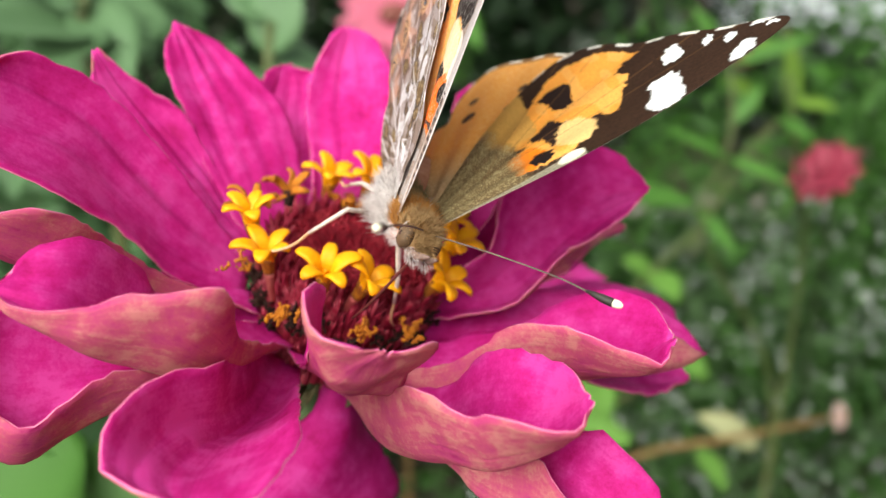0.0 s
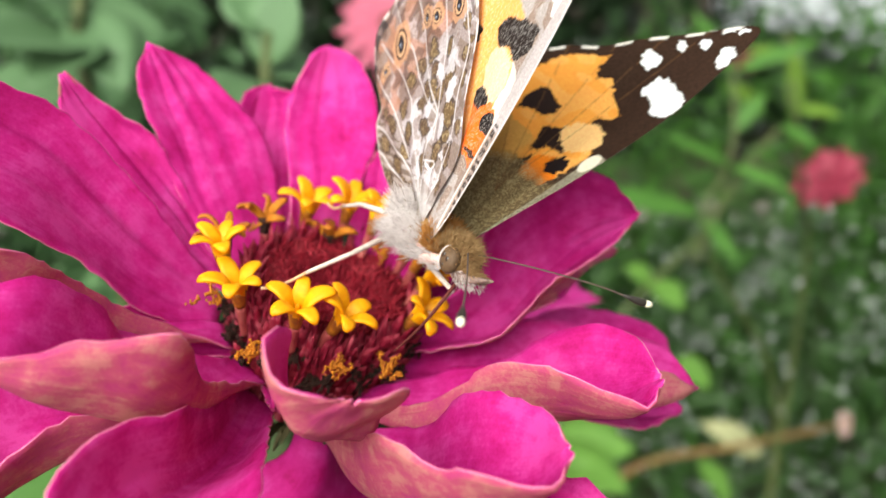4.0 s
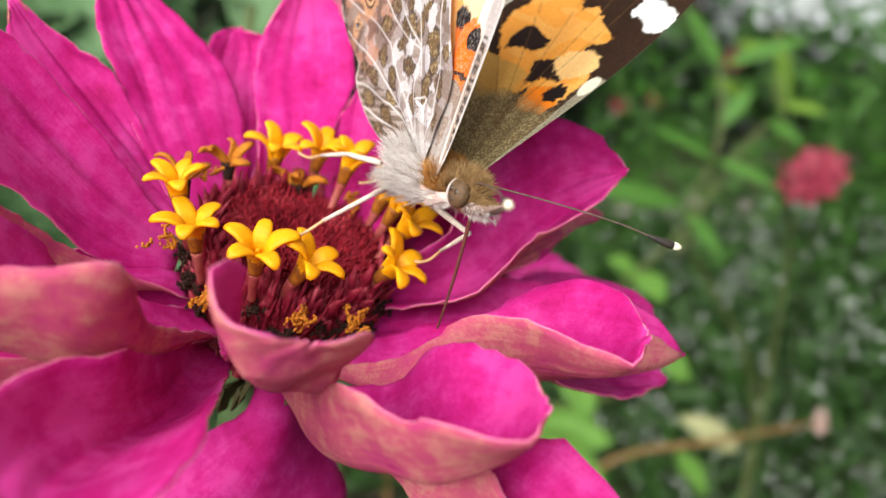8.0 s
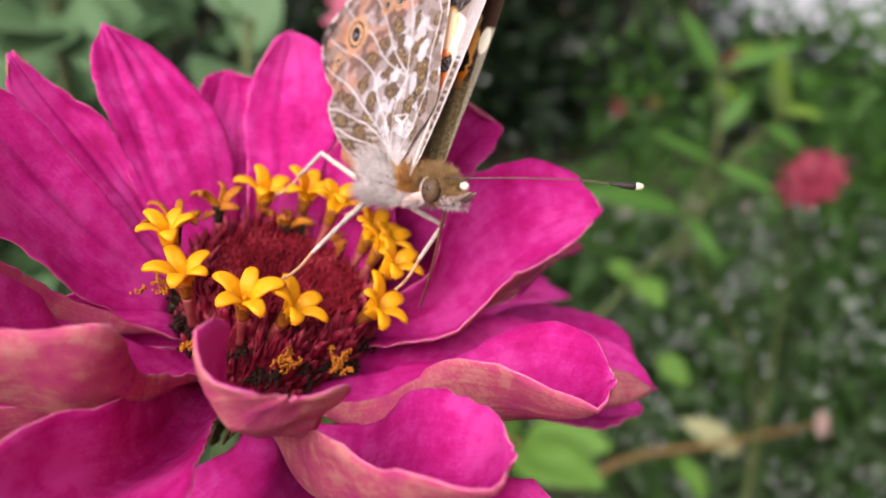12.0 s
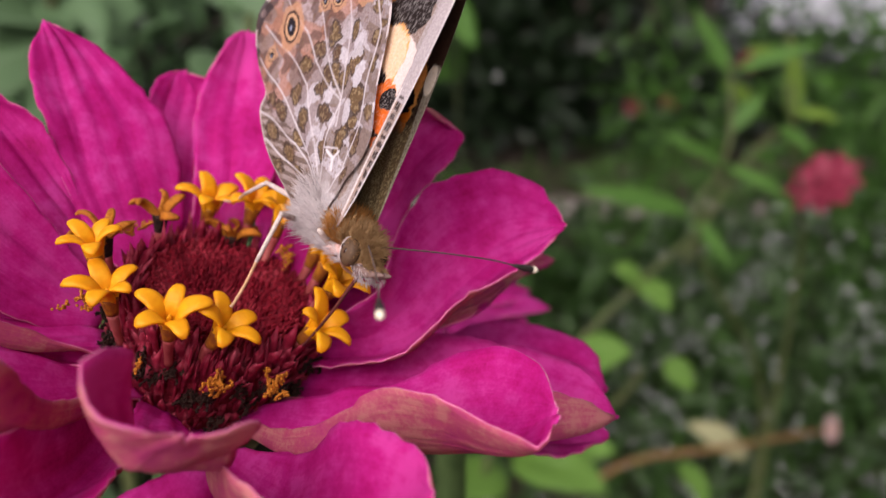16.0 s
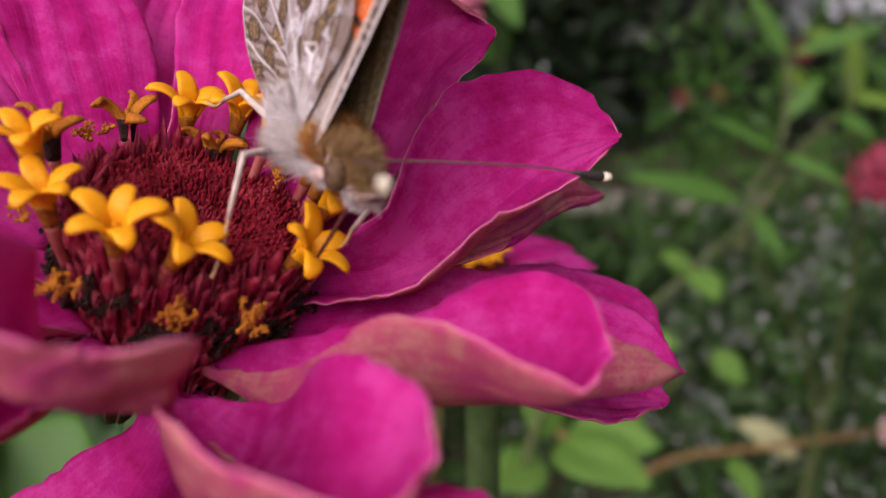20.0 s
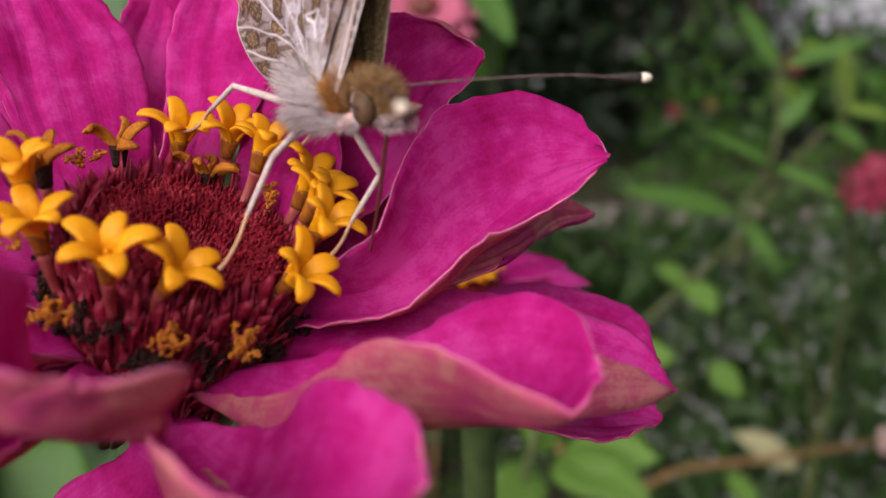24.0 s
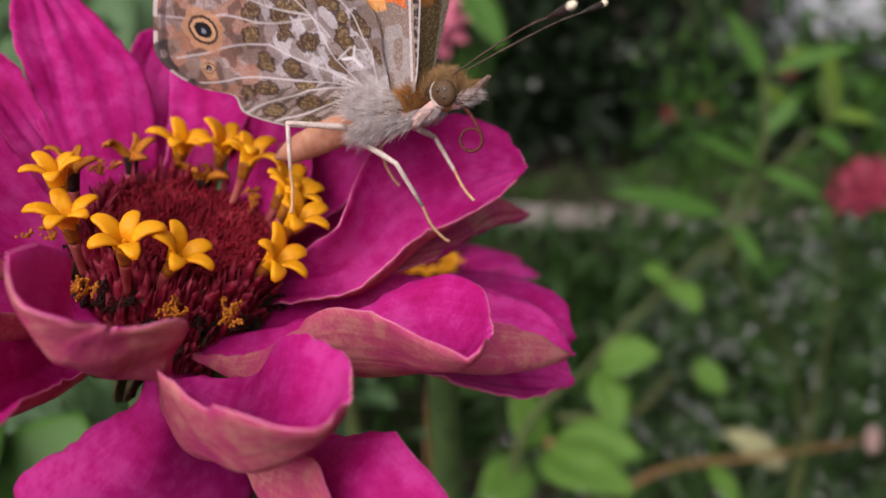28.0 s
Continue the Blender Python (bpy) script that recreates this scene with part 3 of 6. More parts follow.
def stem_and_bracts():
    bm = bmesh.new()
    top = DISC - AXIS * 12
    pts = spline([top, top - AXIS * 10 + Vector((-1, 1, -4)), (-9, 4, -60), (-14, 8, -220), (-8, 14, -480), (0, 10, -752)], 40)
    tube(bm, [q * MM for q in pts], [MM * (2.6 + 0.03 * i) for i in range(40)], 12)
    part("stem", bm, STEM_GREEN, zinnia, "green flower stem")
    rng = random.Random(3)
    for ringn, (r, h, count) in enumerate(((5.2, -15.0, 12), (4.2, -17.0, 10), (3.4, -18.5, 8))):
        for k in range(count):
            m = disc_frame(disc_point(r, 360 * k / count + 13 * ringn, h), 0.9)
            rows = []
            for i in range(7):
                u = i / 6
                w = 1.7 * math.sin(math.pi * (0.18 + 0.8 * u)) + 0.05
                rows.append([m.to_3x3() @ Vector((0, 0, 0)) + m.translation / MM + m.to_3x3() @ Vector((w * v, 0.35 * v * v, 4.0 * u)) for v in (-1, -0.5, 0, 0.5, 1)])
            bm = sheet(rows, 0.35, (0, 0, 0))
            part("bract", bm, BRACT, zinnia, "small olive-brown bract below the petals" if k == 0 else "")


stem_and_bracts()


# ---- the butterfly: laid out in mm, x to its right, y ahead, z up from the thorax ----
SWEEP = 0.169
WING_ROOT = Vector((1.5, 2.44, 0.35))

# seconds; thorax in mm from the disc; turn in degrees; lift of the left and right wings, twist of the right ones, swing of the right fore, right hind and left wings, in degrees
BODY = [
    (0, 7.1, -4.7, 4, -5.8, -32.7, -161.1, 62, 75.6, -6, -2.2, -5.5, -0.1),
    (0.5, 7.1, -3.2, 3.7, -5.5, -30.8, -158.4, 58, 76.1, -5.9, -0.4, -5.4, 0.1),
    (1, 7.6, -2.7, 4, -4.1, -30, -156.2, 57, 77.7, -5.3, -0.3, -5.3, 0.5),
    (1.5, 10.3, -0.8, 4, 1.1, -26, -137.4, 57, 72.7, -9.2, 1.1, -8.6, 1.8),
    (2, 10.7, -0.3, 4.2, 2.1, -26.9, -138.8, 56, 76.6, -10.6, 0.4, -7.6, 3.1),
    (2.5, 10.9, -0.6, 4.6, 4.6, -28.5, -145.2, 58, 78.7, -11.5, 2.2, -7, 2.3),
    (3, 10.6, -2.7, 4.6, -3.8, -27.1, -143.6, 57, 79.1, -13.1, 2.4, -5.6, 0.7),
    (3.5, 10, -2.6, 4.1, -14.5, -25.1, -140.2, 54, 80.6, -12.4, 2.3, -4.3, -1),
    (5.5, 12.3, 0.3, 3.8, 0.5, -26.8, -138, 55, 82.8, -11.7, 0, -4.7, 0.9),
    (6, 11.4, -1.6, 3.2, -16.9, -29.9, -140.6, 61, 75, -8.9, -4.8, -8.7, -6.9),
    (6.5, 10.8, -1.3, 2.7, -23.2, -31.5, -140.1, 64, 73.1, -8.1, -4.7, -9.7, -7.6),
    (7, 10.8, -1.6, 2.8, -23.6, -32.8, -139.5, 66, 70.5, -7.8, -5.2, -10.8, -8.4),
    (7.5, 10.9, -1, 2.5, -19.4, -29.5, -140.5, 64, 73.1, -8.4, -3, -9.5, -6.9),
    (8, 12.3, -0.7, 3.5, -3.1, -21, -137.4, 52, 81.4, -12.2, 0.6, -3.6, 0.8),
    (8.5, 12.3, -0.5, 3, -7, -21.5, -135.7, 56, 80.9, -12.1, 2.1, -1.2, 1.5),
    (9, 12, 0.4, 3.3, -8, -21.1, -133.6, 58, 80.5, -12, 0.3, -2.4, 0.9),
    (9.5, 12.2, 1, 3.4, -4.6, -21.2, -134.2, 57, 81.8, -13, 2.1, -1.6, 3.3),
    (10, 11.9, -1.4, 3.8, -9.1, -26, -140.3, 62, 80.2, -11.2, -1.7, -4.3, -2.3),
    (10.5, 11, -2.1, 3.2, -20.6, -28.6, -141.2, 66, 75.6, -10, -3.8, -6.5, -5.1),
    (11, 10.7, -1.7, 3, -22.1, -29, -139.4, 68, 73.7, -10.4, -2.9, -6.4, -4.6),
    (11.5, 10.9, 2.7, 4.9, 0.9, -13.6, -135.1, 75.5, 85.8, -1.7, -3.9, -0.6, -7.5),
    (12, 11.6, 4.7, 4.9, 5.5, -17.9, -135.4, 80, 105, -5.9, -6.8, 2.6, -4.9),
    (12.5, 10.7, 5.8, 6.1, 2.5, -12.9, -131.9, 80.3, 104.7, -7.9, -8.9, -4.5, -7.9),
    (14.5, 10.4, 2.2, 5.8, -4.6, -19.3, -142.3, 87.7, 97.3, -1.9, -17.3, -5.8, -19.9),
    (15, 10.5, 1, 5.3, -8.4, -16.9, -142, 86.8, 98.2, -1.8, -19.4, -7.9, -22.9),
    (15.5, 11, 1.5, 4.4, -14.9, -24.1, -142, 91.9, 93.1, 2.3, -16.5, -8.8, -19.7),
    (16, 11.3, 1.4, 4, -11.5, -23.3, -143.3, 90.4, 94.6, 3.9, -13.6, -8.4, -16.5),
    (16.5, 11.2, 1.6, 4, -10.2, -21.3, -142.8, 88.9, 96.1, 3.5, -10.7, -8.7, -13.4),
    (17, 11.1, 3.6, 5.1, 6, -10.5, -131.1, 79.4, 105.6, -3, -7.8, -1, -10.1),
    (17.5, 11.6, 3.2, 3.7, 0.6, -14.6, -136.1, 83.5, 101.5, -4.4, -7.5, -0.8, -10.9),
    (18, 11.2, 3.4, 3.9, 3.9, -12.4, -136, 84, 101, -4.2, -7.1, -0.1, -11.7),
    (18.5, 11.1, 3.7, 3.8, 4.9, -12.6, -136.5, 82.8, 102.2, -5, -6.7, 0.2, -12.4),
    (19, 11.2, 3.9, 3.6, 6.4, -13.2, -136.1, 83.1, 101.9, -4.7, -6.3, 1.3, -13.2),
    (19.5, 10.9, 3.1, 3.5, 1.4, -10.5, -139.4, 84, 101, -4.1, -5.9, -2.5, -13.9),
    (20, 10.8, 0.2, 2.9, -9, -11.3, -144, 84.5, 100.5, -0.3, -5.5, -3.3, -14.7),
    (20.5, 11, -0.1, 2.1, -11.7, -7.5, -148.3, 79.9, 105.1, -0.3, -5.2, -2.3, -15.4),
    (21, 10.9, 0.7, 1.6, -11.8, -7.8, -148.5, 78.4, 106.6, 0.9, -4.8, -6.6, -16.2),
    (21.5, 10.8, 1.9, 1.3, -12.2, -9.6, -149.5, 83.5, 101.5, 1.1, -4.4, -4.7, -15),
    (23.5, 12.1, 4.3, 6.3, 7.8, -2.2, -139.7, 84.6, 100.4, -3.3, -2.9, -3.8, -10.2),
    (24, 11.7, 4.1, 5.8, 4.6, -1.9, -136.4, 79, 106, -3.9, -2.5, -3.7, -8.9),
    (24.5, 11.6, 3.2, 5, -3.5, -9.1, -139.8, 87.1, 97.9, -5.2, -2.2, -6.6, -7.5),
    (25, 11.2, 3, 5.1, -0.7, -4.1, -140.1, 81.2, 103.8, -5.9, -1.8, -5.1, -6.1),
    (25.5, 11.5, 3.3, 4.9, -1.8, -8.3, -140.9, 85.6, 99.4, -5, -2.7, -7.8, -6.3),
    (26, 11, 4.6, 5.5, 3.7, -6.2, -138.1, 86.5, 98.5, -5.1, -3.7, -6.7, -6.4),
    (26.5, 10.9, 4.2, 5.4, 8.6, -13.7, -142.5, 81.4, 103.6, -3.8, -4.6, -2.4, -6.5),
    (27, 13.1, 4.2, 4.5, 7.6, -12, -135.9, 78.5, 106.5, -2.1, -5.5, -1.4, -6.6),
    (27.5, 14.6, 6, 4.6, 15, -11.1, -130.7, 74, 95.3, -7.6, 1.9, -2.9, 0.6),
    (28, 18.6, 3.6, 6.6, 20.1, -16.7, -102.6, 68, 75.5, -10.8, 9.4, -8.4, 7.9),
]
LEFT_ANTENNA = [
    (0, -0.56, 0.77, 0.30),
    (0.5, -0.55, 0.80, 0.24),
    (1, -0.57, 0.79, 0.21),
    (1.5, -0.78, 0.59, 0.23),
    (2, -0.77, 0.60, 0.23),
    (2.5, -0.82, 0.53, 0.21),
    (3, -0.89, 0.46, 0.07),
    (3.5, -0.89, 0.45, 0.10),
    (5.5, -0.78, 0.63, 0.06),
    (6, -0.89, 0.35, 0.29),
    (6.5, -0.89, 0.29, 0.34),
    (7, -0.89, 0.32, 0.32),
    (7.5, -0.88, 0.40, 0.24),
    (8, -0.77, 0.63, -0.02),
    (8.5, -0.79, 0.61, 0.07),
    (9, -0.77, 0.63, 0.06),
    (9.5, -0.75, 0.66, 0.08),
    (10, -0.89, 0.42, 0.17),
    (10.5, -0.93, 0.30, 0.21),
    (11, -0.90, 0.37, 0.22),
    (11.5, -0.83, 0.56, -0.09),
    (12, -0.70, 0.71, 0.10),
    (12.5, -0.70, 0.71, 0.08),
    (14.5, -0.95, 0.25, 0.18),
    (15, -0.96, 0.26, 0.12),
    (15.5, -0.99, 0.10, 0.07),
    (16, -1.00, 0.06, 0.06),
    (16.5, -1.00, 0.08, 0.03),
    (17, -0.78, 0.61, -0.14),
    (17.5, -0.80, 0.60, 0.05),
    (18, -0.72, 0.69, 0.04),
    (18.5, -0.72, 0.69, 0.06),
    (19, -0.72, 0.69, 0.05),
    (19.5, -0.82, 0.57, 0.04),
    (20, -0.98, 0.22, 0.04),
    (20.5, -0.98, 0.15, -0.12),
    (21, -0.96, 0.25, -0.10),
    (21.5, -0.94, 0.35, 0.02),
    (23.5, -0.86, 0.51, -0.00),
    (24, -0.81, 0.59, -0.02),
    (24.5, -0.95, 0.33, 0.01),
    (25, -0.94, 0.33, -0.11),
    (25.5, -0.93, 0.36, 0.02),
    (26, -0.87, 0.49, 0.03),
    (26.5, -0.95, 0.31, 0.10),
    (27, -0.62, 0.77, 0.13),
    (27.5, -0.78, 0.61, 0.14),
    (28, -0.57, 0.79, 0.22),
]
RIGHT_ANTENNA = [
    (0, 0.57, 0.80, 0.18),
    (3, 0.67, 0.74, -0.01),
    (5.5, 0.68, 0.73, 0.00),
    (6, 0.66, 0.73, 0.18),
    (6.5, 0.68, 0.71, 0.20),
    (7, 0.67, 0.72, 0.19),
    (8, 0.65, 0.76, 0.07),
    (9, 0.69, 0.72, 0.12),
    (10, 0.67, 0.74, 0.04),
    (11, 0.63, 0.75, 0.18),
    (11.5, 0.60, 0.80, 0.02),
    (12, 0.67, 0.742, 0.02),
    (12.5, 0.75, 0.66, 0.08),
    (15, 0.55, 0.82, 0.18),
    (15.5, 0.52, 0.84, 0.17),
    (16, 0.49, 0.86, 0.13),
    (17, 0.64, 0.77, -0.02),
    (18, 0.55, 0.83, 0.05),
    (19, 0.54, 0.84, -0.02),
    (20, 0.40, 0.86, 0.32),
    (21, 0.34, 0.84, 0.41),
    (24, 0.529, 0.844, 0.087),
    (24.5, 0.526, 0.837, 0.152),
    (25, 0.57, 0.801, 0.183),
    (25.5, 0.571, 0.79, 0.222),
    (26, 0.572, 0.788, 0.226),
    (27, 0.63, 0.74, 0.22),
    (27.5, 0.64, 0.71, 0.29),
    (28, 0.69, 0.73, 0.01),
]
RIGHT_MID_FOOT = [
    (0, -3.4, -5.5, 0.8),
    (3, -2.8, -5.5, 0.9),
    (8, 2.0, -5.5, -0.3),
    (11, 2.7, -5.5, -0.2),
    (12, 3.3, -5.0, 0.2),
    (15, 3.2, -4.5, 0.7),
    (17, 5.8, -4.0, -2.1),
    (20, 5.0, -4.0, -4.6),
    (24, 6.2, -4.0, -2.6),
    (26, 6.3, -4.0, -2.1),
    (27.5, 5.0, -4.0, -4.0),
    (28, 23.2, -0.5, -2.8),
]
RIGHT_HIND_FOOT = [
    (0, -0.5, 10.0, 0.9),
    (3, 0.5, 10.0, 1.4),
    (8, 0.0, 10.0, 1.1),
    (11, 0.6, 10.0, 1.3),
    (15, 0.1, 10.0, 1.7),
    (17, 1.4, 10.0, 1.6),
    (20, 1.0, 10.0, 1.7),
    (24, -0.0, 10.0, 1.5),
    (27, 0.3, 10.0, 2.1),
    (27.5, 1.3, 8.0, 1.0),
    (28, 11.7, -1.0, -0.2),
]
LEFT_MID_FOOT = [
    (0, 5.2, -3.0, -7.8),
    (3, 10.2, -2.0, -4.2),
    (8, 11.6, 0.0, -4.5),
    (11, 11.3, 0.0, -3.7),
    (15, 12.2, 0.0, -1.5),
    (17, 12.6, 3.0, -0.3),
    (19.5, 11.3, 1.0, -4.9),
    (21, 10.4, 1.0, -6.2),
    (23.5, 21.5, 6.0, -3.5),
    (24, 11.1, 1.0, -4.5),
    (26, 11.7, 1.0, -3.6),
    (26.5, 21.3, 6.0, -1.1),
    (27, 24.6, 6.0, -1.5),
    (28, 25.3, 1.0, 0.0),
]
LEFT_HIND_FOOT = [
    (0, 5.6, 8.0, 1.5),
    (8, 6.7, 8.0, -0.8),
    (17, 7.0, 8.0, 1.4),
    (24, 8.2, 9.0, 0.5),
    (28, 18.5, 8.0, -1.2),
]


def lattice(x, y, seed):
    """Smooth random values in 0..1 over the plane."""
    xi, yi = np.floor(x).astype(int), np.floor(y).astype(int)
    fx, fy = x - xi, y - yi
    fx, fy = fx * fx * (3 - 2 * fx), fy * fy * (3 - 2 * fy)

    def rnd(a, b):
        h = np.sin(a * 127.1 + b * 311.7 + seed * 74.7) * 43758.5453
        return h - np.floor(h)

    top = rnd(xi, yi) * (1 - fx) + rnd(xi + 1, yi) * fx
    low = rnd(xi, yi + 1) * (1 - fx) + rnd(xi + 1, yi + 1) * fx
    return top * (1 - fy) + low * fy


def within(poly, x, y):
    """Which points lie inside a closed outline."""
    inside = np.zeros(x.shape, bool)
    for (ax, ay), (bx, by) in zip(poly, poly[1:] + poly[:1]):
        cross = ((ay > y) != (by > y)) & (x < (bx - ax) * (y - ay) / ((by - ay) or 1e-9) + ax)
        inside ^= cross
    return inside


def near(x, y, cx, cy, rx, ry=None, turn=0.0):
    c, s = math.cos(radians(turn)), math.sin(radians(turn))
    dx, dy = x - cx, y - cy
    return ((dx * c + dy * s) / rx) ** 2 + ((dy * c - dx * s) / (ry or rx)) ** 2 < 1


def segment_gap(x, y, ax, ay, bx, by):
    """Distance from points to a straight line piece."""
    vx, vy = bx - ax, by - ay
    u = np.clip(((x - ax) * vx + (y - ay) * vy) / (vx * vx + vy * vy), 0, 1)
    return np.hypot(x - ax - u * vx, y - ay - u * vy)


def put_colour(col, mask, rgb, amount=1.0):
    a = (mask * amount)[..., None] if mask.dtype != bool else (mask.astype(float) * amount)[..., None]
    col[:] = col * (1 - a) + np.array(rgb) * a


ORANGE_FIELD = [(8.4, 3.9), (8.0, 6.0), (9.4, 7.8), (13.2, 12.3), (15.2, 13.0), (17.9, 11.9), (19.4, 10.5), (20.6, 8.4), (19.3, 8.2), (18.1, 7.1), (18.8, 5.8),
                (17.3, 3.2), (16.6, 1.7), (15.8, 1.9), (15.3, 3.2), (14.5, 3.0), (14.2, 1.4), (12.9, 0.2), (11.9, -0.2), (10.4, -0.1), (8.5, 0.1), (7.3, 1.2), (7.4, 2.8), (9.2, 3.5)]
CELL_BLOT = [(11.5, 9.6), (12.6, 10.3), (14.0, 10.1), (14.8, 9.0), (14.2, 7.9), (14.3, 6.6), (13.0, 6.5), (12.4, 7.0), (12.2, 8.3)]
CELL_BAR = [(9.4, 4.2), (11.8, 5.8), (12.4, 4.4), (12.8, 4.1), (11.9, 3.4), (11.6, 2.8), (11.5, 1.8), (11.0, 2.0), (10.7, 3.3)]
WHITE_BAR = [(19.5, 2.8), (21.5, 3.1), (21.9, 2.0), (21.5, 0.4), (21.2, -0.9), (19.0, -1.1), (18.4, 0.1), (19.4, 1.1)]
FORE_OUTLINE = [(-0.6, 0.8), (0.4, -0.5), (5, -1.0), (12, -1.35), (19, -1.2), (25, -0.35), (29, 0.4), (30.4, 1.2), (29.7, 2.5), (27.4, 4.7), (24.8, 7.0), (21.4, 9.9), (18.6, 13.0),
                (16.2, 14.8), (12, 13.4), (6, 9.0), (1.5, 3.6)]
HIND_OUTLINE = [(-1.0, 1.6), (1.0, 1.2), (3.0, 0.9), (5.1, 0.5), (6.6, 0.6), (7.9, 1.1), (9.8, 2.2), (11.4, 3.1), (13.3, 4.1), (15.2, 5.3), (17.2, 7.4), (18.0, 10.0), (17.2, 13.4), (15.0, 16.6), (12.6, 18.9),
                (10.5, 20.2), (8.8, 20.8), (7.0, 20.0), (5.2, 18.1), (4.4, 16.6), (3.6, 15.0), (2.2, 14.7), (0.8, 12.4), (-0.2, 10.0), (-0.8, 7.5), (-1.4, 5.2), (-1.6, 3.0)]
HIND_VEINS = [[(1.2, 3.2), (3.7, 6.2), (6.6, 10.0), (7.5, 14.6), (7.7, 19)], [(1.4, 3.6), (2.0, 5.0), (3.6, 9.0), (4.9, 14.0), (5.4, 17.5)], [(1.5, 4.2), (2.5, 8.1), (2.1, 14.6)], [(5.6, 4.7), (7.3, 5.7), (8.4, 10.5), (9.7, 13.0), (11.2, 19)],
              [(7.4, 5.7), (10.1, 7.0), (12.3, 8.4), (16.6, 12.8)], [(1.4, 3.4), (3.9, 4.7), (6.6, 5.5), (7.4, 5.7)], [(7.5, 5.8), (9.4, 8.9), (14.0, 16.5)], [(1.6, 2.2), (3.7, 1.7), (6.7, 2.3), (9.6, 3.7), (13.3, 5.2), (17.0, 8.4)],
              [(0.9, 3.8), (0.9, 8.0), (0.7, 12.0)], [(3.8, 4.6), (4.6, 3.2), (4.0, 2.0)]]
# brown cells between the veins: middle, half lengths, turn
HIND_CELLS = [(8.0, 8.2, 0.8, 0.55, 30), (8.7, 7.35, 0.85, 0.42, 50), (9.1, 6.35, 0.8, 0.45, 20), (5.75, 6.5, 0.5, 0.95, 15), (3.75, 4.9, 0.75, 0.4, 35), (5.15, 3.5, 0.95, 0.65, 10), (5.9, 1.9, 0.75, 0.5, 15), (8.35, 3.9, 0.85, 0.55, 25), (8.2, 2.05, 0.34, 0.5, 0),
              (3.4, 1.45, 0.6, 0.28, 0), (1.5, 8.4, 0.55, 1.0, 0), (1.6, 11.8, 0.5, 0.9, 0), (3.4, 11.6, 0.4, 1.0, -15), (10.5, 5.9, 0.8, 0.5, 20), (11.2, 4.2, 0.45, 0.3, 25), (12.7, 5.0, 0.5, 0.3, 25), (13.8, 5.2, 0.36, 0.28, 0), (14.6, 6.4, 0.5, 0.35, 40),
              (0.1, 9.0, 0.35, 0.9, 0), (2.9, 8.0, 0.35, 0.8, -15), (4.4, 8.6, 0.5, 0.8, -30), (6.9, 8.4, 0.4, 0.6, 0), (5.4, 10.9, 0.6, 0.6, 0), (7.6, 11.2, 0.45, 0.7, 0), (9.3, 10.6, 0.55, 0.7, 10), (11.0, 9.6, 0.7, 0.5, 40), (12.2, 7.6, 0.7, 0.4, 30), (3.6, 13.5, 0.4, 0.7, 0),
              (1.0, 6.4, 0.35, 0.7, 0), (6.8, 3.2, 0.5, 0.3, 20), (10.0, 8.3, 0.4, 0.5, 40)]


def wing_grid(outline, heart, around, rings):
    """A fan of rings inside a smooth closed outline: the plane coordinates and, per point, how near the rim it is (1 at the rim) and where along it."""
    pts = spline([(*p, 0) for p in outline + outline[:1]], around + 1)[:-1]
    edge = np.array([(p.x, p.y) for p in pts])
    k = np.linspace(0.0, 1.0, rings + 1)[1:] ** 0.8
    p = heart[0] + k[:, None] * (edge[None, :, 0] - heart[0])
    q = heart[1] + k[:, None] * (edge[None, :, 1] - heart[1])
    return p, q, np.repeat(k[:, None], around, 1), np.repeat(np.arange(around)[None], rings, 0)


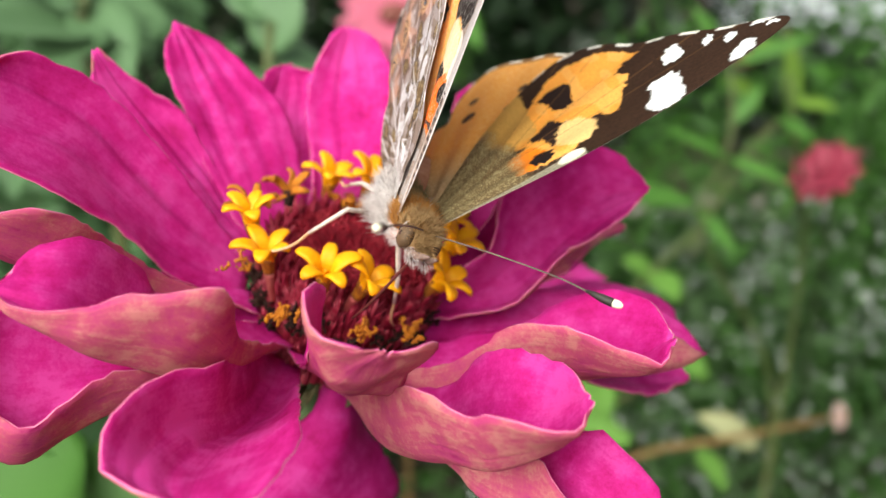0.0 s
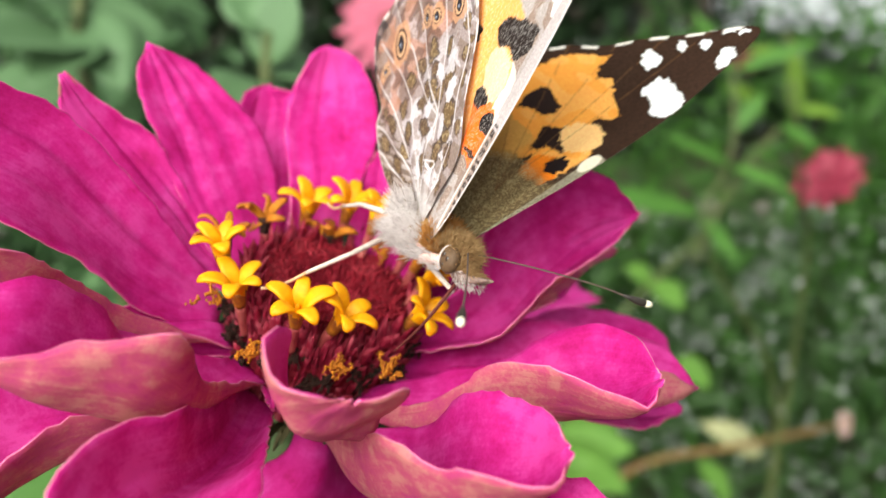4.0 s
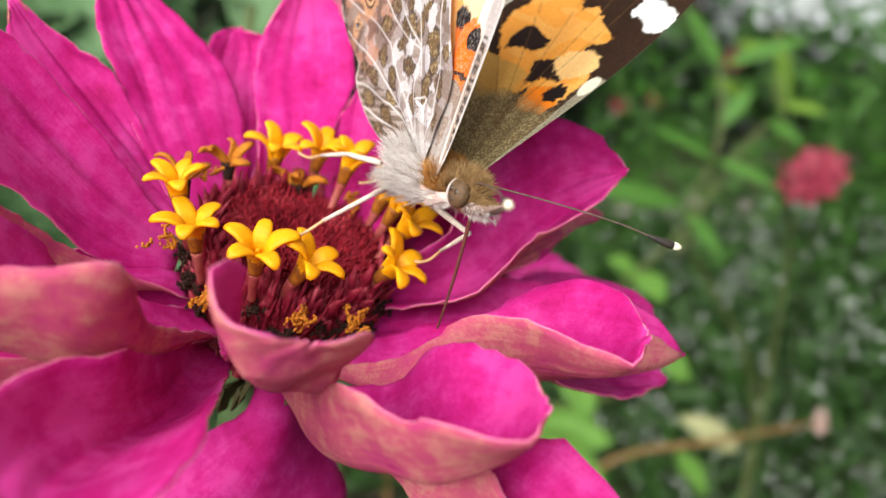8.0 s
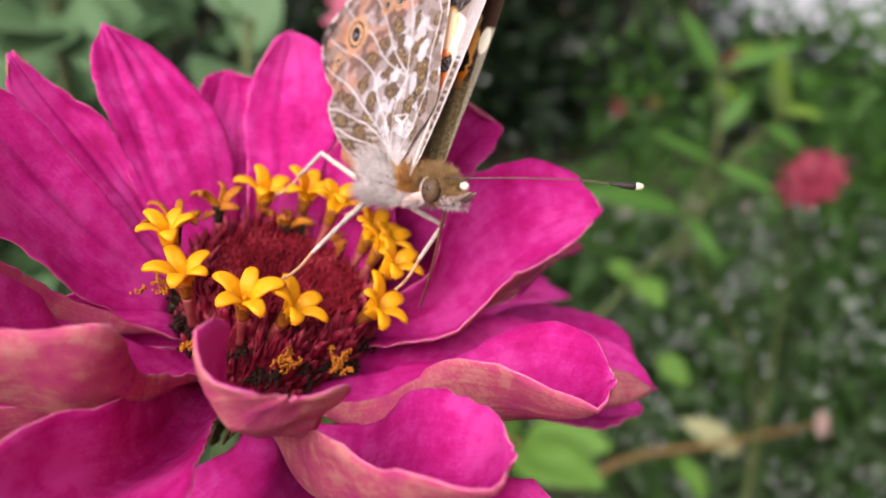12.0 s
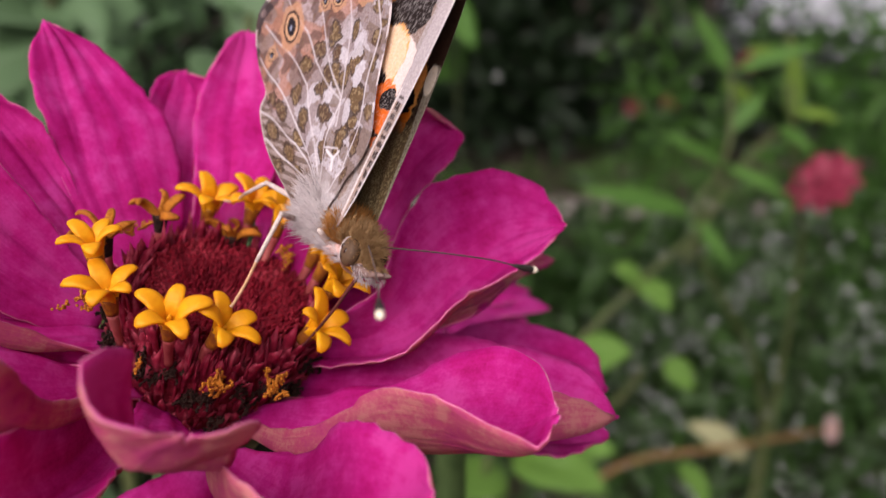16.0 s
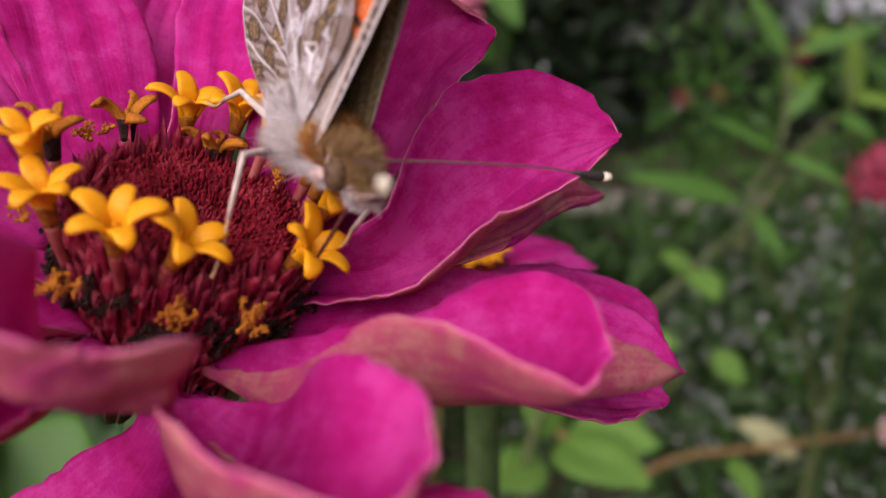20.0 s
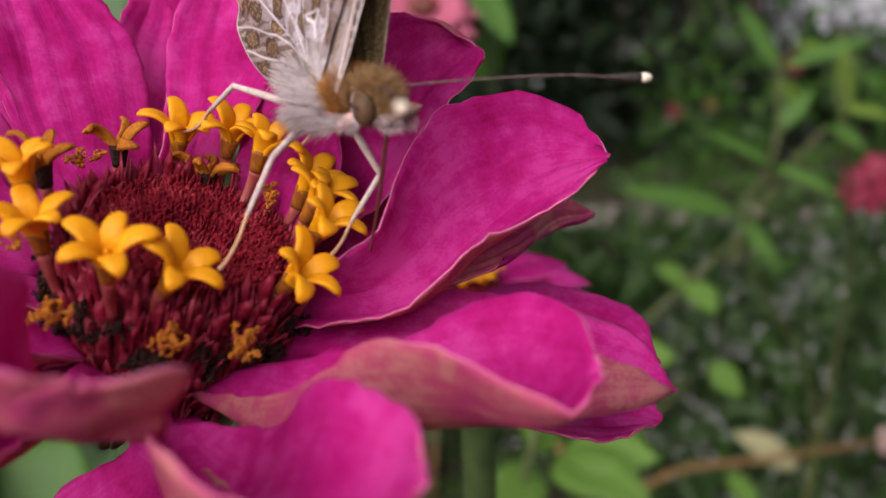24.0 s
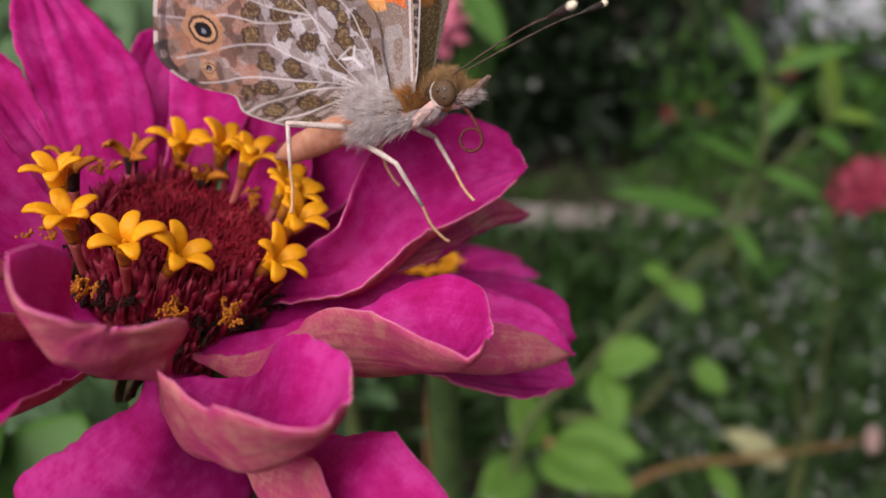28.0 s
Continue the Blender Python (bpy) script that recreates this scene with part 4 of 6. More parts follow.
def fore_upper(p, q, rim, run):
    jx, jy = p + 0.35 * (lattice(p * 3, q * 3, 1) - 0.5) + 0.2 * (lattice(p * 9, q * 9, 2) - 0.5), q + 0.35 * (lattice(p * 3, q * 3, 3) - 0.5) + 0.2 * (lattice(p * 9, q * 9, 4) - 0.5)
    grain = lattice(p * 16, q * 16, 5)
    col = np.ones((*p.shape, 3)) * np.array((0.030, 0.015, 0.009))
    col *= (0.7 + 0.7 * grain)[..., None]
    put_colour(col, within(ORANGE_FIELD, jx, jy), (0.78, 0.33, 0.055))
    put_colour(col, within(ORANGE_FIELD, jx, jy) & (lattice(p * 1.2, q * 0.5, 9) > 0.55), (0.80, 0.40, 0.10), 0.7)
    put_colour(col, near(jx, jy, 8.6, 1.6, 1.9, 1.6), (0.74, 0.20, 0.012))
    put_colour(col, near(jx, jy, 13.1, 2.2, 1.7, 2.0, 30), (0.80, 0.50, 0.20))
    for blot in (CELL_BLOT, CELL_BAR):
        put_colour(col, within(blot, jx, jy), (0.022, 0.012, 0.010))
    put_colour(col, near(jx, jy, 10.0, 1.1, 1.0, 0.9), (0.015, 0.010, 0.010))
    put_colour(col, within(WHITE_BAR, jx, jy), (0.80, 0.80, 0.80))
    for cx, cy, rx, ry, turn in ((22.5, 5.4, 1.15, 0.8, 55), (25.2, 4.7, 0.75, 0.42, 60), (26.5, 3.2, 0.65, 0.42, 60), (26.4, 0.7, 1.2, 0.65, 30), (28.2, 4.1, 0.5, 0.2, -40), (28.6, 2.9, 0.4, 0.2, -40), (29.4, 1.9, 0.4, 0.2, -30)):
        put_colour(col, near(jx, jy, cx, cy, rx, ry, turn), (0.82, 0.82, 0.82))
    put_colour(col, np.clip((jy - 2.6 - 0.35 * np.maximum(jx - 5, 0)) / 1.2, 0, 1) * (jx < 10.5), (0.52, 0.29, 0.07), 0.85)
    # downy olive base, with a pale front edge as far as the cell bar
    base = np.clip((8.2 + 1.5 * lattice(q * 1.2, p * 0.4, 6) - p - 0.25 * np.maximum(q - 3, 0)) / 1.4, 0, 1)
    put_colour(col, base, (0.135, 0.092, 0.042))
    put_colour(col, (base > 0.3) & (grain > 0.66), (0.36, 0.29, 0.15), 0.8)
    put_colour(col, (p < 13.1) & (p > 1) & (q < -0.75 + 0.03 * p), (0.40, 0.36, 0.27), 0.7)
    put_colour(col, (p < 12.6) & (q < 0.0) & (lattice(p * 14, q * 14, 8) > 0.6), (0.10, 0.07, 0.04), 0.7)
    put_colour(col, near(p, q, 12.0, -0.7, 1.1, 0.55), (0.72, 0.66, 0.52))
    for e in ((15, 14.5), (19, 12.6), (22, 9.4), (25.3, 6.6), (28, 4.2)):
        put_colour(col, segment_gap(p, q, 5.0, 2.5, *e) < 0.05, (0.16, 0.08, 0.03), 0.5)
    fringe = (rim > 0.975) & (q > 1.8) & (p > 12)
    put_colour(col, fringe & ((run // 9) % 2 == 0), (0.70, 0.66, 0.60))
    return col


def fore_under(p, q, rim, run):
    jx, jy = p + 0.3 * (lattice(p * 3, q * 3, 1) - 0.5), q + 0.3 * (lattice(p * 3, q * 3, 3) - 0.5)
    grain = lattice(p * 14, q * 14, 5)
    col = np.ones((*p.shape, 3)) * np.array((0.36, 0.31, 0.29))
    put_colour(col, lattice(p * 1.1, q * 1.4, 11) > 0.55, (0.24, 0.16, 0.12), 0.8)
    put_colour(col, within(ORANGE_FIELD, jx, jy) | (jx < 15) & (jy > 1.5) & (jx > 6), (0.78, 0.36, 0.10))
    # red-orange near the root, a cream patch and black blots beyond it
    put_colour(col, within([(6.2, 0.1), (8.0, -0.35), (10.2, -0.1), (11.2, 1.4), (11.6, 3.2), (10.0, 3.4), (7.0, 2.0)], jx, jy), (0.72, 0.14, 0.012))
    put_colour(col, within([(10.6, 2.6), (11.0, 1.2), (12.4, 0.9), (14.2, 1.6), (14.6, 3.2), (13.8, 4.4), (12.4, 4.2)], jx, jy), (0.74, 0.52, 0.32))
    put_colour(col, within([(10.2, -0.3), (13.5, 0.0), (14.4, 1.5), (12.6, 0.9), (11.0, 1.0)], jx, jy), (0.76, 0.62, 0.56))
    put_colour(col, within([(14.2, 4.2), (14.7, 2.8), (14.4, 1.4), (15.6, 0.4), (17.4, 0.5), (17.0, 2.6), (16.2, 4.6), (15.0, 5.2)], jx, jy), (0.022, 0.015, 0.013))
    put_colour(col, within(CELL_BLOT, jx, jy), (0.02, 0.013, 0.012))
    put_colour(col, near(jx, jy, 10.6, 2.8, 0.75, 1.0, 20), (0.015, 0.01, 0.01))
    put_colour(col, near(jx, jy, 9.75, 0.6, 0.85, 0.8), (0.015, 0.01, 0.01))
    put_colour(col, near(jx, jy, 7.1, 0.7, 0.22, 0.9), (0.05, 0.02, 0.012))
    put_colour(col, within(WHITE_BAR, jx, jy), (0.78, 0.76, 0.74))
    # pale front band with dark dashes between two white lines
    edge = (q < -0.25 + 0.012 * p) & (p > 0.5)
    put_colour(col, edge, (0.30, 0.225, 0.19))
    put_colour(col, edge & (p > 10), (0.46, 0.41, 0.41), 0.8)
    put_colour(col, edge & (q > -0.6) & (p < 10) & (lattice(p * 1.5, q * 1.5, 91) > 0.35), (0.36, 0.25, 0.19), 0.7)
    put_colour(col, (np.abs(q + 0.30) < 0.10) & (p > 1) & (p < 11), (0.70, 0.64, 0.60), 0.8)
    tick = np.sin(p * 8.5 + 2.5 * lattice(p * 1.3, q * 0, 93)) + 0.9 * (lattice(p * 5, q * 5, 95) - 0.4)
    put_colour(col, edge & (q > -1.05 + 0.12 * lattice(p * 3, q * 0, 97)) & (q < -0.50 - 0.12 * lattice(p * 3, q * 0, 98)) & (tick > -0.35) & (p > 1.5) & (p < 10.5), (0.035, 0.022, 0.018), 0.92)
    put_colour(col, (rim > 0.965) & (q < 0.3) & (p > 1), (0.60, 0.55, 0.53), 0.85)
    put_colour(col, (grain > 0.7), (0.75, 0.70, 0.66), 0.22)
    return col


def hind_upper(p, q, rim, run):
    grain = lattice(p * 14, q * 14, 5)
    col = np.ones((*p.shape, 3)) * np.array((0.72, 0.32, 0.07))
    r = np.hypot(p, q)
    put_colour(col, np.clip((11 - r) / 5, 0, 1), (0.36, 0.23, 0.12))
    for k in range(5):
        a = radians(34 + 17 * k)
        put_colour(col, near(p, q, 15.0 * math.cos(a), 15.0 * math.sin(a), 0.75, 0.6), (0.03, 0.016, 0.012))
        put_colour(col, near(p, q, 17.6 * math.cos(a), 17.6 * math.sin(a), 0.55, 0.45), (0.05, 0.03, 0.02))
    put_colour(col, near(p, q, 9.5, 4.5, 2.2, 0.8, 35), (0.06, 0.035, 0.02), 0.8)
    put_colour(col, (rim > 0.96), (0.10, 0.06, 0.04), 0.8)
    put_colour(col, (rim > 0.98) & ((run // 9) % 2 == 0), (0.75, 0.70, 0.62))
    put_colour(col, grain > 0.68, (0.80, 0.60, 0.35), 0.25)
    return col


def hind_under(p, q, rim, run):
    """White ground with brown cells between raised pale veins, a pinkish-brown outer half and a row of eye spots."""
    jx, jy = p + 0.45 * (lattice(p * 1.7, q * 1.7, 1) - 0.5) + 0.2 * (lattice(p * 5, q * 5, 2) - 0.5), q + 0.45 * (lattice(p * 1.7, q * 1.7, 3) - 0.5) + 0.2 * (lattice(p * 5, q * 5, 4) - 0.5)
    grain = lattice(p * 15, q * 15, 5)
    col = np.ones((*p.shape, 3)) * np.array((0.45, 0.41, 0.42))
    put_colour(col, lattice(p * 0.9, q * 0.9, 71) > 0.5, (0.24, 0.18, 0.165), 0.75)
    put_colour(col, (q < 6.5) & (lattice(p * 1.6, q * 0.8, 72) > 0.46), (0.17, 0.115, 0.085), 0.7)
    # the hind half is greyer and finely lined
    anal = np.clip((2.9 - jx + 0.12 * (jy - 6)) / 1.2, 0, 1) * (jy > 5)
    put_colour(col, anal, (0.27, 0.21, 0.18), 0.85)
    put_colour(col, (anal > 0.3) & (np.sin(p * 9 + q * 2.4 + 3 * lattice(p, q, 19)) > 0.0), (0.10, 0.065, 0.045), 0.75)
    # outer half
    out = np.clip((jy - 9.6 + 0.35 * (jx - 6) + 1.5 * (lattice(p * 0.7, q * 0.7, 15) - 0.5)) / 3.0, 0, 1) * (jx > 2.6)
    put_colour(col, out, (0.22, 0.145, 0.12), 0.85)
    put_colour(col, (out > 0.4) & (lattice(p * 0.9, q * 0.9, 78) > 0.62), (0.42, 0.34, 0.34), 0.7)
    put_colour(col, (out > 0.6) & (lattice(p * 0.8, q * 0.8, 77) > 0.5), (0.38, 0.15, 0.075), 0.55)
    put_colour(col, (out > 0.3) & (lattice(p * 1.3, q * 1.3, 79) > 0.60), (0.12, 0.07, 0.055), 0.75)
    col *= (0.84 + 0.32 * grain)[..., None]
    for k, (cx, cy, rx, ry, turn) in enumerate(HIND_CELLS):
        body = near(jx, jy, cx, cy, rx * 1.4, ry * 1.3, turn)
        core = near(jx, jy, cx, cy, rx * 1.1, ry * 0.98, turn)
        tone = (0.145, 0.09, 0.042) if k % 3 else (0.105, 0.062, 0.036)
        put_colour(col, body, (0.055, 0.034, 0.022), 0.88)
        put_colour(col, core, tone, 0.85)
        put_colour(col, core & (lattice(p * 7, q * 7, 37) > 0.62), (0.34, 0.25, 0.14), 0.55)
    dust = (lattice(p * 6, q * 6, 81) > 0.66) & (lattice(p * 1.0, q * 1.0, 83) > 0.55)
    put_colour(col, dust, (0.20, 0.13, 0.09), 0.55)
    # white windows in the middle
    for cx, cy, rx, ry, turn in ((7.0, 4.2, 1.0, 0.5, 25), (9.9, 4.9, 1.0, 0.42, 25), (11.4, 6.3, 0.9, 0.6, 30), (7.0, 6.9, 0.6, 0.5, 0), (4.6, 5.6, 0.6, 0.4, 30), (10.2, 7.6, 0.5, 0.4, 30)):
        put_colour(col, near(jx, jy, cx, cy, rx, ry, turn), (0.58, 0.55, 0.57), 0.75)
    for line in HIND_VEINS:
        for e, f in zip(line, line[1:]):
            gap = segment_gap(p + 0.12 * np.sin(q * 0.9), q + 0.1 * np.sin(p * 1.1), *e, *f)
            put_colour(col, np.clip(1.4 - gap / 0.075, 0, 1), (0.60, 0.56, 0.56), 0.8)
    for e, f in (((3.0, 2.9), (3.75, 3.35)), ((3.75, 3.35), (4.5, 2.9)), ((3.75, 3.35), (3.9, 4.2))):
        put_colour(col, np.clip(1.4 - segment_gap(p, q, *e, *f) / 0.13, 0, 1), (0.70, 0.67, 0.66))
    r = np.hypot(p - 0.3, q - 2.4)
    put_colour(col, np.clip((2.4 - r + 1.2 * lattice(p * 2, q * 2, 51)) / 1.6, 0, 1), (0.50, 0.46, 0.45), 0.7)
    for cx, cy, s in ((9.2, 15.4, 1.15), (12.6, 12.8, 0.6), (13.3, 11.2, 0.6), (15.2, 8.6, 0.8), (6.3, 16.2, 0.45)):
        put_colour(col, near(jx, jy, cx, cy, 1.75 * s, 1.5 * s, 60), (0.50, 0.27, 0.15), 0.8)
        put_colour(col, near(p, q, cx, cy, 1.22 * s, 1.0 * s, 60), (0.05, 0.03, 0.025))
        put_colour(col, near(p, q, cx, cy, 1.02 * s, 0.80 * s, 60), (0.60, 0.36, 0.20))
        put_colour(col, near(p, q, cx, cy, 0.74 * s, 0.55 * s, 60), (0.02, 0.016, 0.02))
        put_colour(col, near(p, q, cx - 0.1, cy, 0.2 * s, 0.2 * s, 60), (0.22, 0.26, 0.34))
    put_colour(col, (np.abs(rim - 0.94) < 0.016) & (q > 6) & (p > 4.5), (0.10, 0.07, 0.07), 0.7)
    put_colour(col, (rim > 0.975) & (q > 1.5) & (p > 4.5) & ((run // 8) % 3 > 0), (0.66, 0.60, 0.57), 0.8)
    put_colour(col, (rim > 0.91) & (p > 5.2) & (p < 9.5) & (q > 17) & (lattice(p * 1.3, q * 1.3, 61) > 0.4), (0.04, 0.03, 0.03), 0.9)
    put_colour(col, (rim > 0.97) & (p < 4.2) & (q > 3), (0.62, 0.56, 0.53), 0.7)
    return col


def scales_material():
    m, t, b = material("wing_scales", 0.7, 0.08)
    at = node(t, "ShaderNodeAttribute", attribute_name="scales")
    co = t.nodes.new("ShaderNodeTexCoord")
    n = node(t, "ShaderNodeTexNoise", Scale=5200.0, Detail=3.0)
    t.links.new(co.outputs["Object"], n.inputs["Vector"])
    mixer = node(t, "ShaderNodeMix", data_type="RGBA", blend_type="OVERLAY")
    mixer.inputs[0].default_value = 0.35
    t.links.new(at.outputs["Color"], mixer.inputs[6])
    t.links.new(n.outputs["Fac"], mixer.inputs[7])
    t.links.new(mixer.outputs[2], b.inputs["Base Color"])
    bump = node(t, "ShaderNodeBump", Strength=0.35, Distance=0.00005)
    t.links.new(n.outputs["Fac"], bump.inputs["Height"])
    t.links.new(bump.outputs[0], b.inputs["Normal"])
    b.inputs["Sheen Weight"].default_value = 0.0
    tr = node(t, "ShaderNodeBsdfTranslucent")
    t.links.new(mixer.outputs[2], tr.inputs["Color"])
    ms = node(t, "ShaderNodeMixShader")
    ms.inputs[0].default_value = 0.22
    t.links.new(b.outputs[0], ms.inputs[1])
    t.links.new(tr.outputs[0], ms.inputs[2])
    t.links.new(ms.outputs[0], t.nodes["Material Output"].inputs["Surface"])
    return m


SCALES = scales_material()
butterfly = new("butterfly")
tagged(butterfly, "brown, orange and white butterfly feeding on the magenta flower", "butterfly")


def wing(name, outline, heart, side, upper, under, around, rings, drop, camber, label):
    """One wing as a thin two-sided body; its plane is p along the front edge and q behind it."""
    p, q, rim, run = wing_grid(outline, heart, around, rings)
    e1 = (side * math.cos(SWEEP), math.sin(SWEEP))
    e2 = (side * math.sin(SWEEP), -math.cos(SWEEP))
    x, y = p * e1[0] + q * e2[0], p * e1[1] + q * e2[1]
    ribs = 0.10 * np.sin(np.degrees(np.arctan2(q, p + 1.5)) * 0.45) * np.clip(np.hypot(p, q) / 8, 0, 1)
    z = camber * (p / 20) ** 2 + ribs - drop
    half = 0.035 * (1 - 0.8 * (rim > 0.99))
    n = rings * around
    heart_x, heart_y = heart[0] * e1[0] + heart[1] * e2[0], heart[0] * e1[1] + heart[1] * e2[1]
    hz = float(z[0].mean())
    verts = np.concatenate([np.stack([x, y, z + half], -1).reshape(-1, 3), np.stack([x, y, z - half], -1).reshape(-1, 3), [(heart_x, heart_y, hz + 0.035), (heart_x, heart_y, hz - 0.035)]]) * MM
    i, j = np.meshgrid(np.arange(rings - 1), np.arange(around), indexing="ij")
    k = (j + 1) % around
    a, b, c, d = (i * around + j).ravel(), (i * around + k).ravel(), ((i + 1) * around + k).ravel(), ((i + 1) * around + j).ravel()
    tops, lows = np.stack([a, d, c, b], 1), np.stack([a, b, c, d], 1) + n
    last = (rings - 1) * around
    jj = np.arange(around)
    kk = (jj + 1) % around
    rims = np.stack([last + jj, last + jj + n, last + kk + n, last + kk], 1)
    fan_t, fan_l = np.stack([np.full(around, 2 * n), jj, kk], 1), np.stack([np.full(around, 2 * n + 1), kk + n, jj + n], 1)
    quads = np.concatenate([tops, lows, rims])
    if side > 0:
        quads, fan_t, fan_l = quads[:, ::-1], fan_t[:, ::-1], fan_l[:, ::-1]
    me = bpy.data.meshes.new(name)
    me.from_pydata(verts.tolist(), [], quads.tolist() + fan_t.tolist() + fan_l.tolist())
    cu, cl = upper(p, q, rim, run).reshape(-1, 3), under(p, q, rim, run).reshape(-1, 3)
    cols = np.concatenate([cu, cl, cu[:1], cl[:1]])
    layer = me.color_attributes.new("scales", "FLOAT_COLOR", "POINT")
    layer.data.foreach_set("color", np.concatenate([cols, np.ones((len(cols), 1))], 1).astype(np.float32).ravel())
    me.materials.append(SCALES)
    me.shade_smooth()
    ob = new(name, me)
    ob.parent = butterfly
    return tagged(ob, label)


wings = []
for side in (-1, 1):
    fore = wing("forewing", FORE_OUTLINE, (6.0, 2.2), side, fore_upper, fore_under, 440, 120, 0.0, 0.2, "orange and black forewing with white tip spots")
    hind = wing("hindwing", HIND_OUTLINE, (3.0, 6.0), side, hind_upper, hind_under, 420, 130, 0.22, 0.2, "hindwing marbled brown and grey beneath, orange above")
    wings.append((side, fore, hind))

FUR_WHITE = speckled("white_fur", [(0.56, 0.49, 0.47), (0.82, 0.76, 0.73)], 900, 0.7, 0.2, 0.3, 0.0001, through_light=0.4)
RUST = speckled("rusty_fur", [(0.36, 0.14, 0.03), (0.56, 0.28, 0.08)], 700, 0.7, 0.2, 0.3, 0.0001, through_light=0.35)
FUR_TAN = speckled("tan_fur", [(0.26, 0.14, 0.05), (0.54, 0.35, 0.17)], 700, 0.7, 0.2, 0.3, 0.0001, through_light=0.35)
FUR_GREY = speckled("grey_fur", [(0.17, 0.13, 0.06), (0.36, 0.28, 0.13)], 700, 0.7, 0.2, 0.3, 0.0001, through_light=0.35)
SKIN_PINK = speckled("pale_underside", [(0.50, 0.30, 0.25), (0.66, 0.45, 0.40)], 500, 0.7, 0.2, 0.3, 0.0001)
EYE = speckled("compound_eye", [(0.06, 0.034, 0.017), (0.115, 0.068, 0.036)], 900, 0.6, 0.2, 0.4, 0.00004)
EYE_SPOT = speckled("eye_dark_spot", [(0.022, 0.013, 0.008), (0.04, 0.024, 0.015)], 900, 0.25, 0.5, 0.1, 0.00002)
LEG_WHITE = speckled("leg_white", [(0.34, 0.26, 0.21), (0.64, 0.56, 0.50)], 1500, 0.6, 0.3, 0.4, 0.00005)
TARSUS = speckled("leg_tan", [(0.40, 0.22, 0.10), (0.58, 0.36, 0.20)], 1500, 0.6, 0.3, 0.4, 0.00005)
FEELER = speckled("feeler_brown", [(0.045, 0.03, 0.025), (0.15, 0.10, 0.08)], 2200, 0.5, 0.3, 0.3, 0.00003)
FEELER_DARK = speckled("feeler_club", [(0.012, 0.010, 0.009), (0.035, 0.028, 0.022)], 900, 0.5, 0.3, 0.3, 0.00003)
FEELER_TIP = speckled("feeler_tip", [(0.68, 0.60, 0.42), (0.82, 0.76, 0.60)], 900, 0.5, 0.3, 0.3, 0.00003)
PROBOSCIS = speckled("proboscis_dark", [(0.055, 0.012, 0.012), (0.15, 0.04, 0.03)], 900, 0.6, 0.12, 0.3, 0.00003)


def ball(bm, centre, radii, mat=0, seg=20, turn=None, lumpy=0.0):
    m = Matrix.Translation(Vector(centre) * MM) @ (turn or Matrix()) @ Matrix.Diagonal((*(Vector(radii) * MM), 1))
    made = bmesh.ops.create_uvsphere(bm, u_segments=seg, v_segments=max(8, seg * 2 // 3), radius=1.0, matrix=m)
    for v in made["verts"]:
        if lumpy:
            v.co += (v.co - Vector(centre) * MM) * lumpy * noise.noise(v.co * 900)
        for f in v.link_faces:
            f.material_index = mat


def fur(name, mat, spots, parent, label, length=1.3, thick=0.045, per=60, spread=0.45):
    """Tapered hairs: spots are rows of a place, radii of the bed and the way the hair lies."""
    bm = bmesh.new()
    rng = random.Random(len(name) * 7 + len(spots))
    for centre, bed, lie in spots:
        for _ in range(per):
            d = Vector((rng.gauss(0, 1), rng.gauss(0, 1), rng.gauss(0, 1))).normalized()
            root = Vector(centre) + Vector((d.x * bed[0], d.y * bed[1], d.z * bed[2])) * 0.95
            way = (Vector(lie) + d * spread + Vector((rng.gauss(0, .15), rng.gauss(0, .15), rng.gauss(0, .15)))).normalized()
            size = length * rng.uniform(0.6, 1.25)
            side = way.orthogonal().normalized() * thick
            other = way.cross(side).normalized() * thick
            sag = Vector((0, 0, -0.12 * size))
            ring = [root + side, root - side * 0.5 + other * 0.87, root - side * 0.5 - other * 0.87]
            mid = [q * 1.0 + way * size * 0.55 for q in ring]
            tip = bm.verts.new((root + way * size + sag) * MM)
            a = [bm.verts.new(q * MM) for q in ring]
            b = [bm.verts.new((root + (q - root) * 0.8 + way * size * 0.5) * MM) for q in ring]
            for s in range(3):
                e = (s + 1) % 3
                bm.faces.new((a[s], a[e], b[e], b[s]))
                bm.faces.new((b[s], b[e], tip))
    return part(name, bm, mat, parent, label)


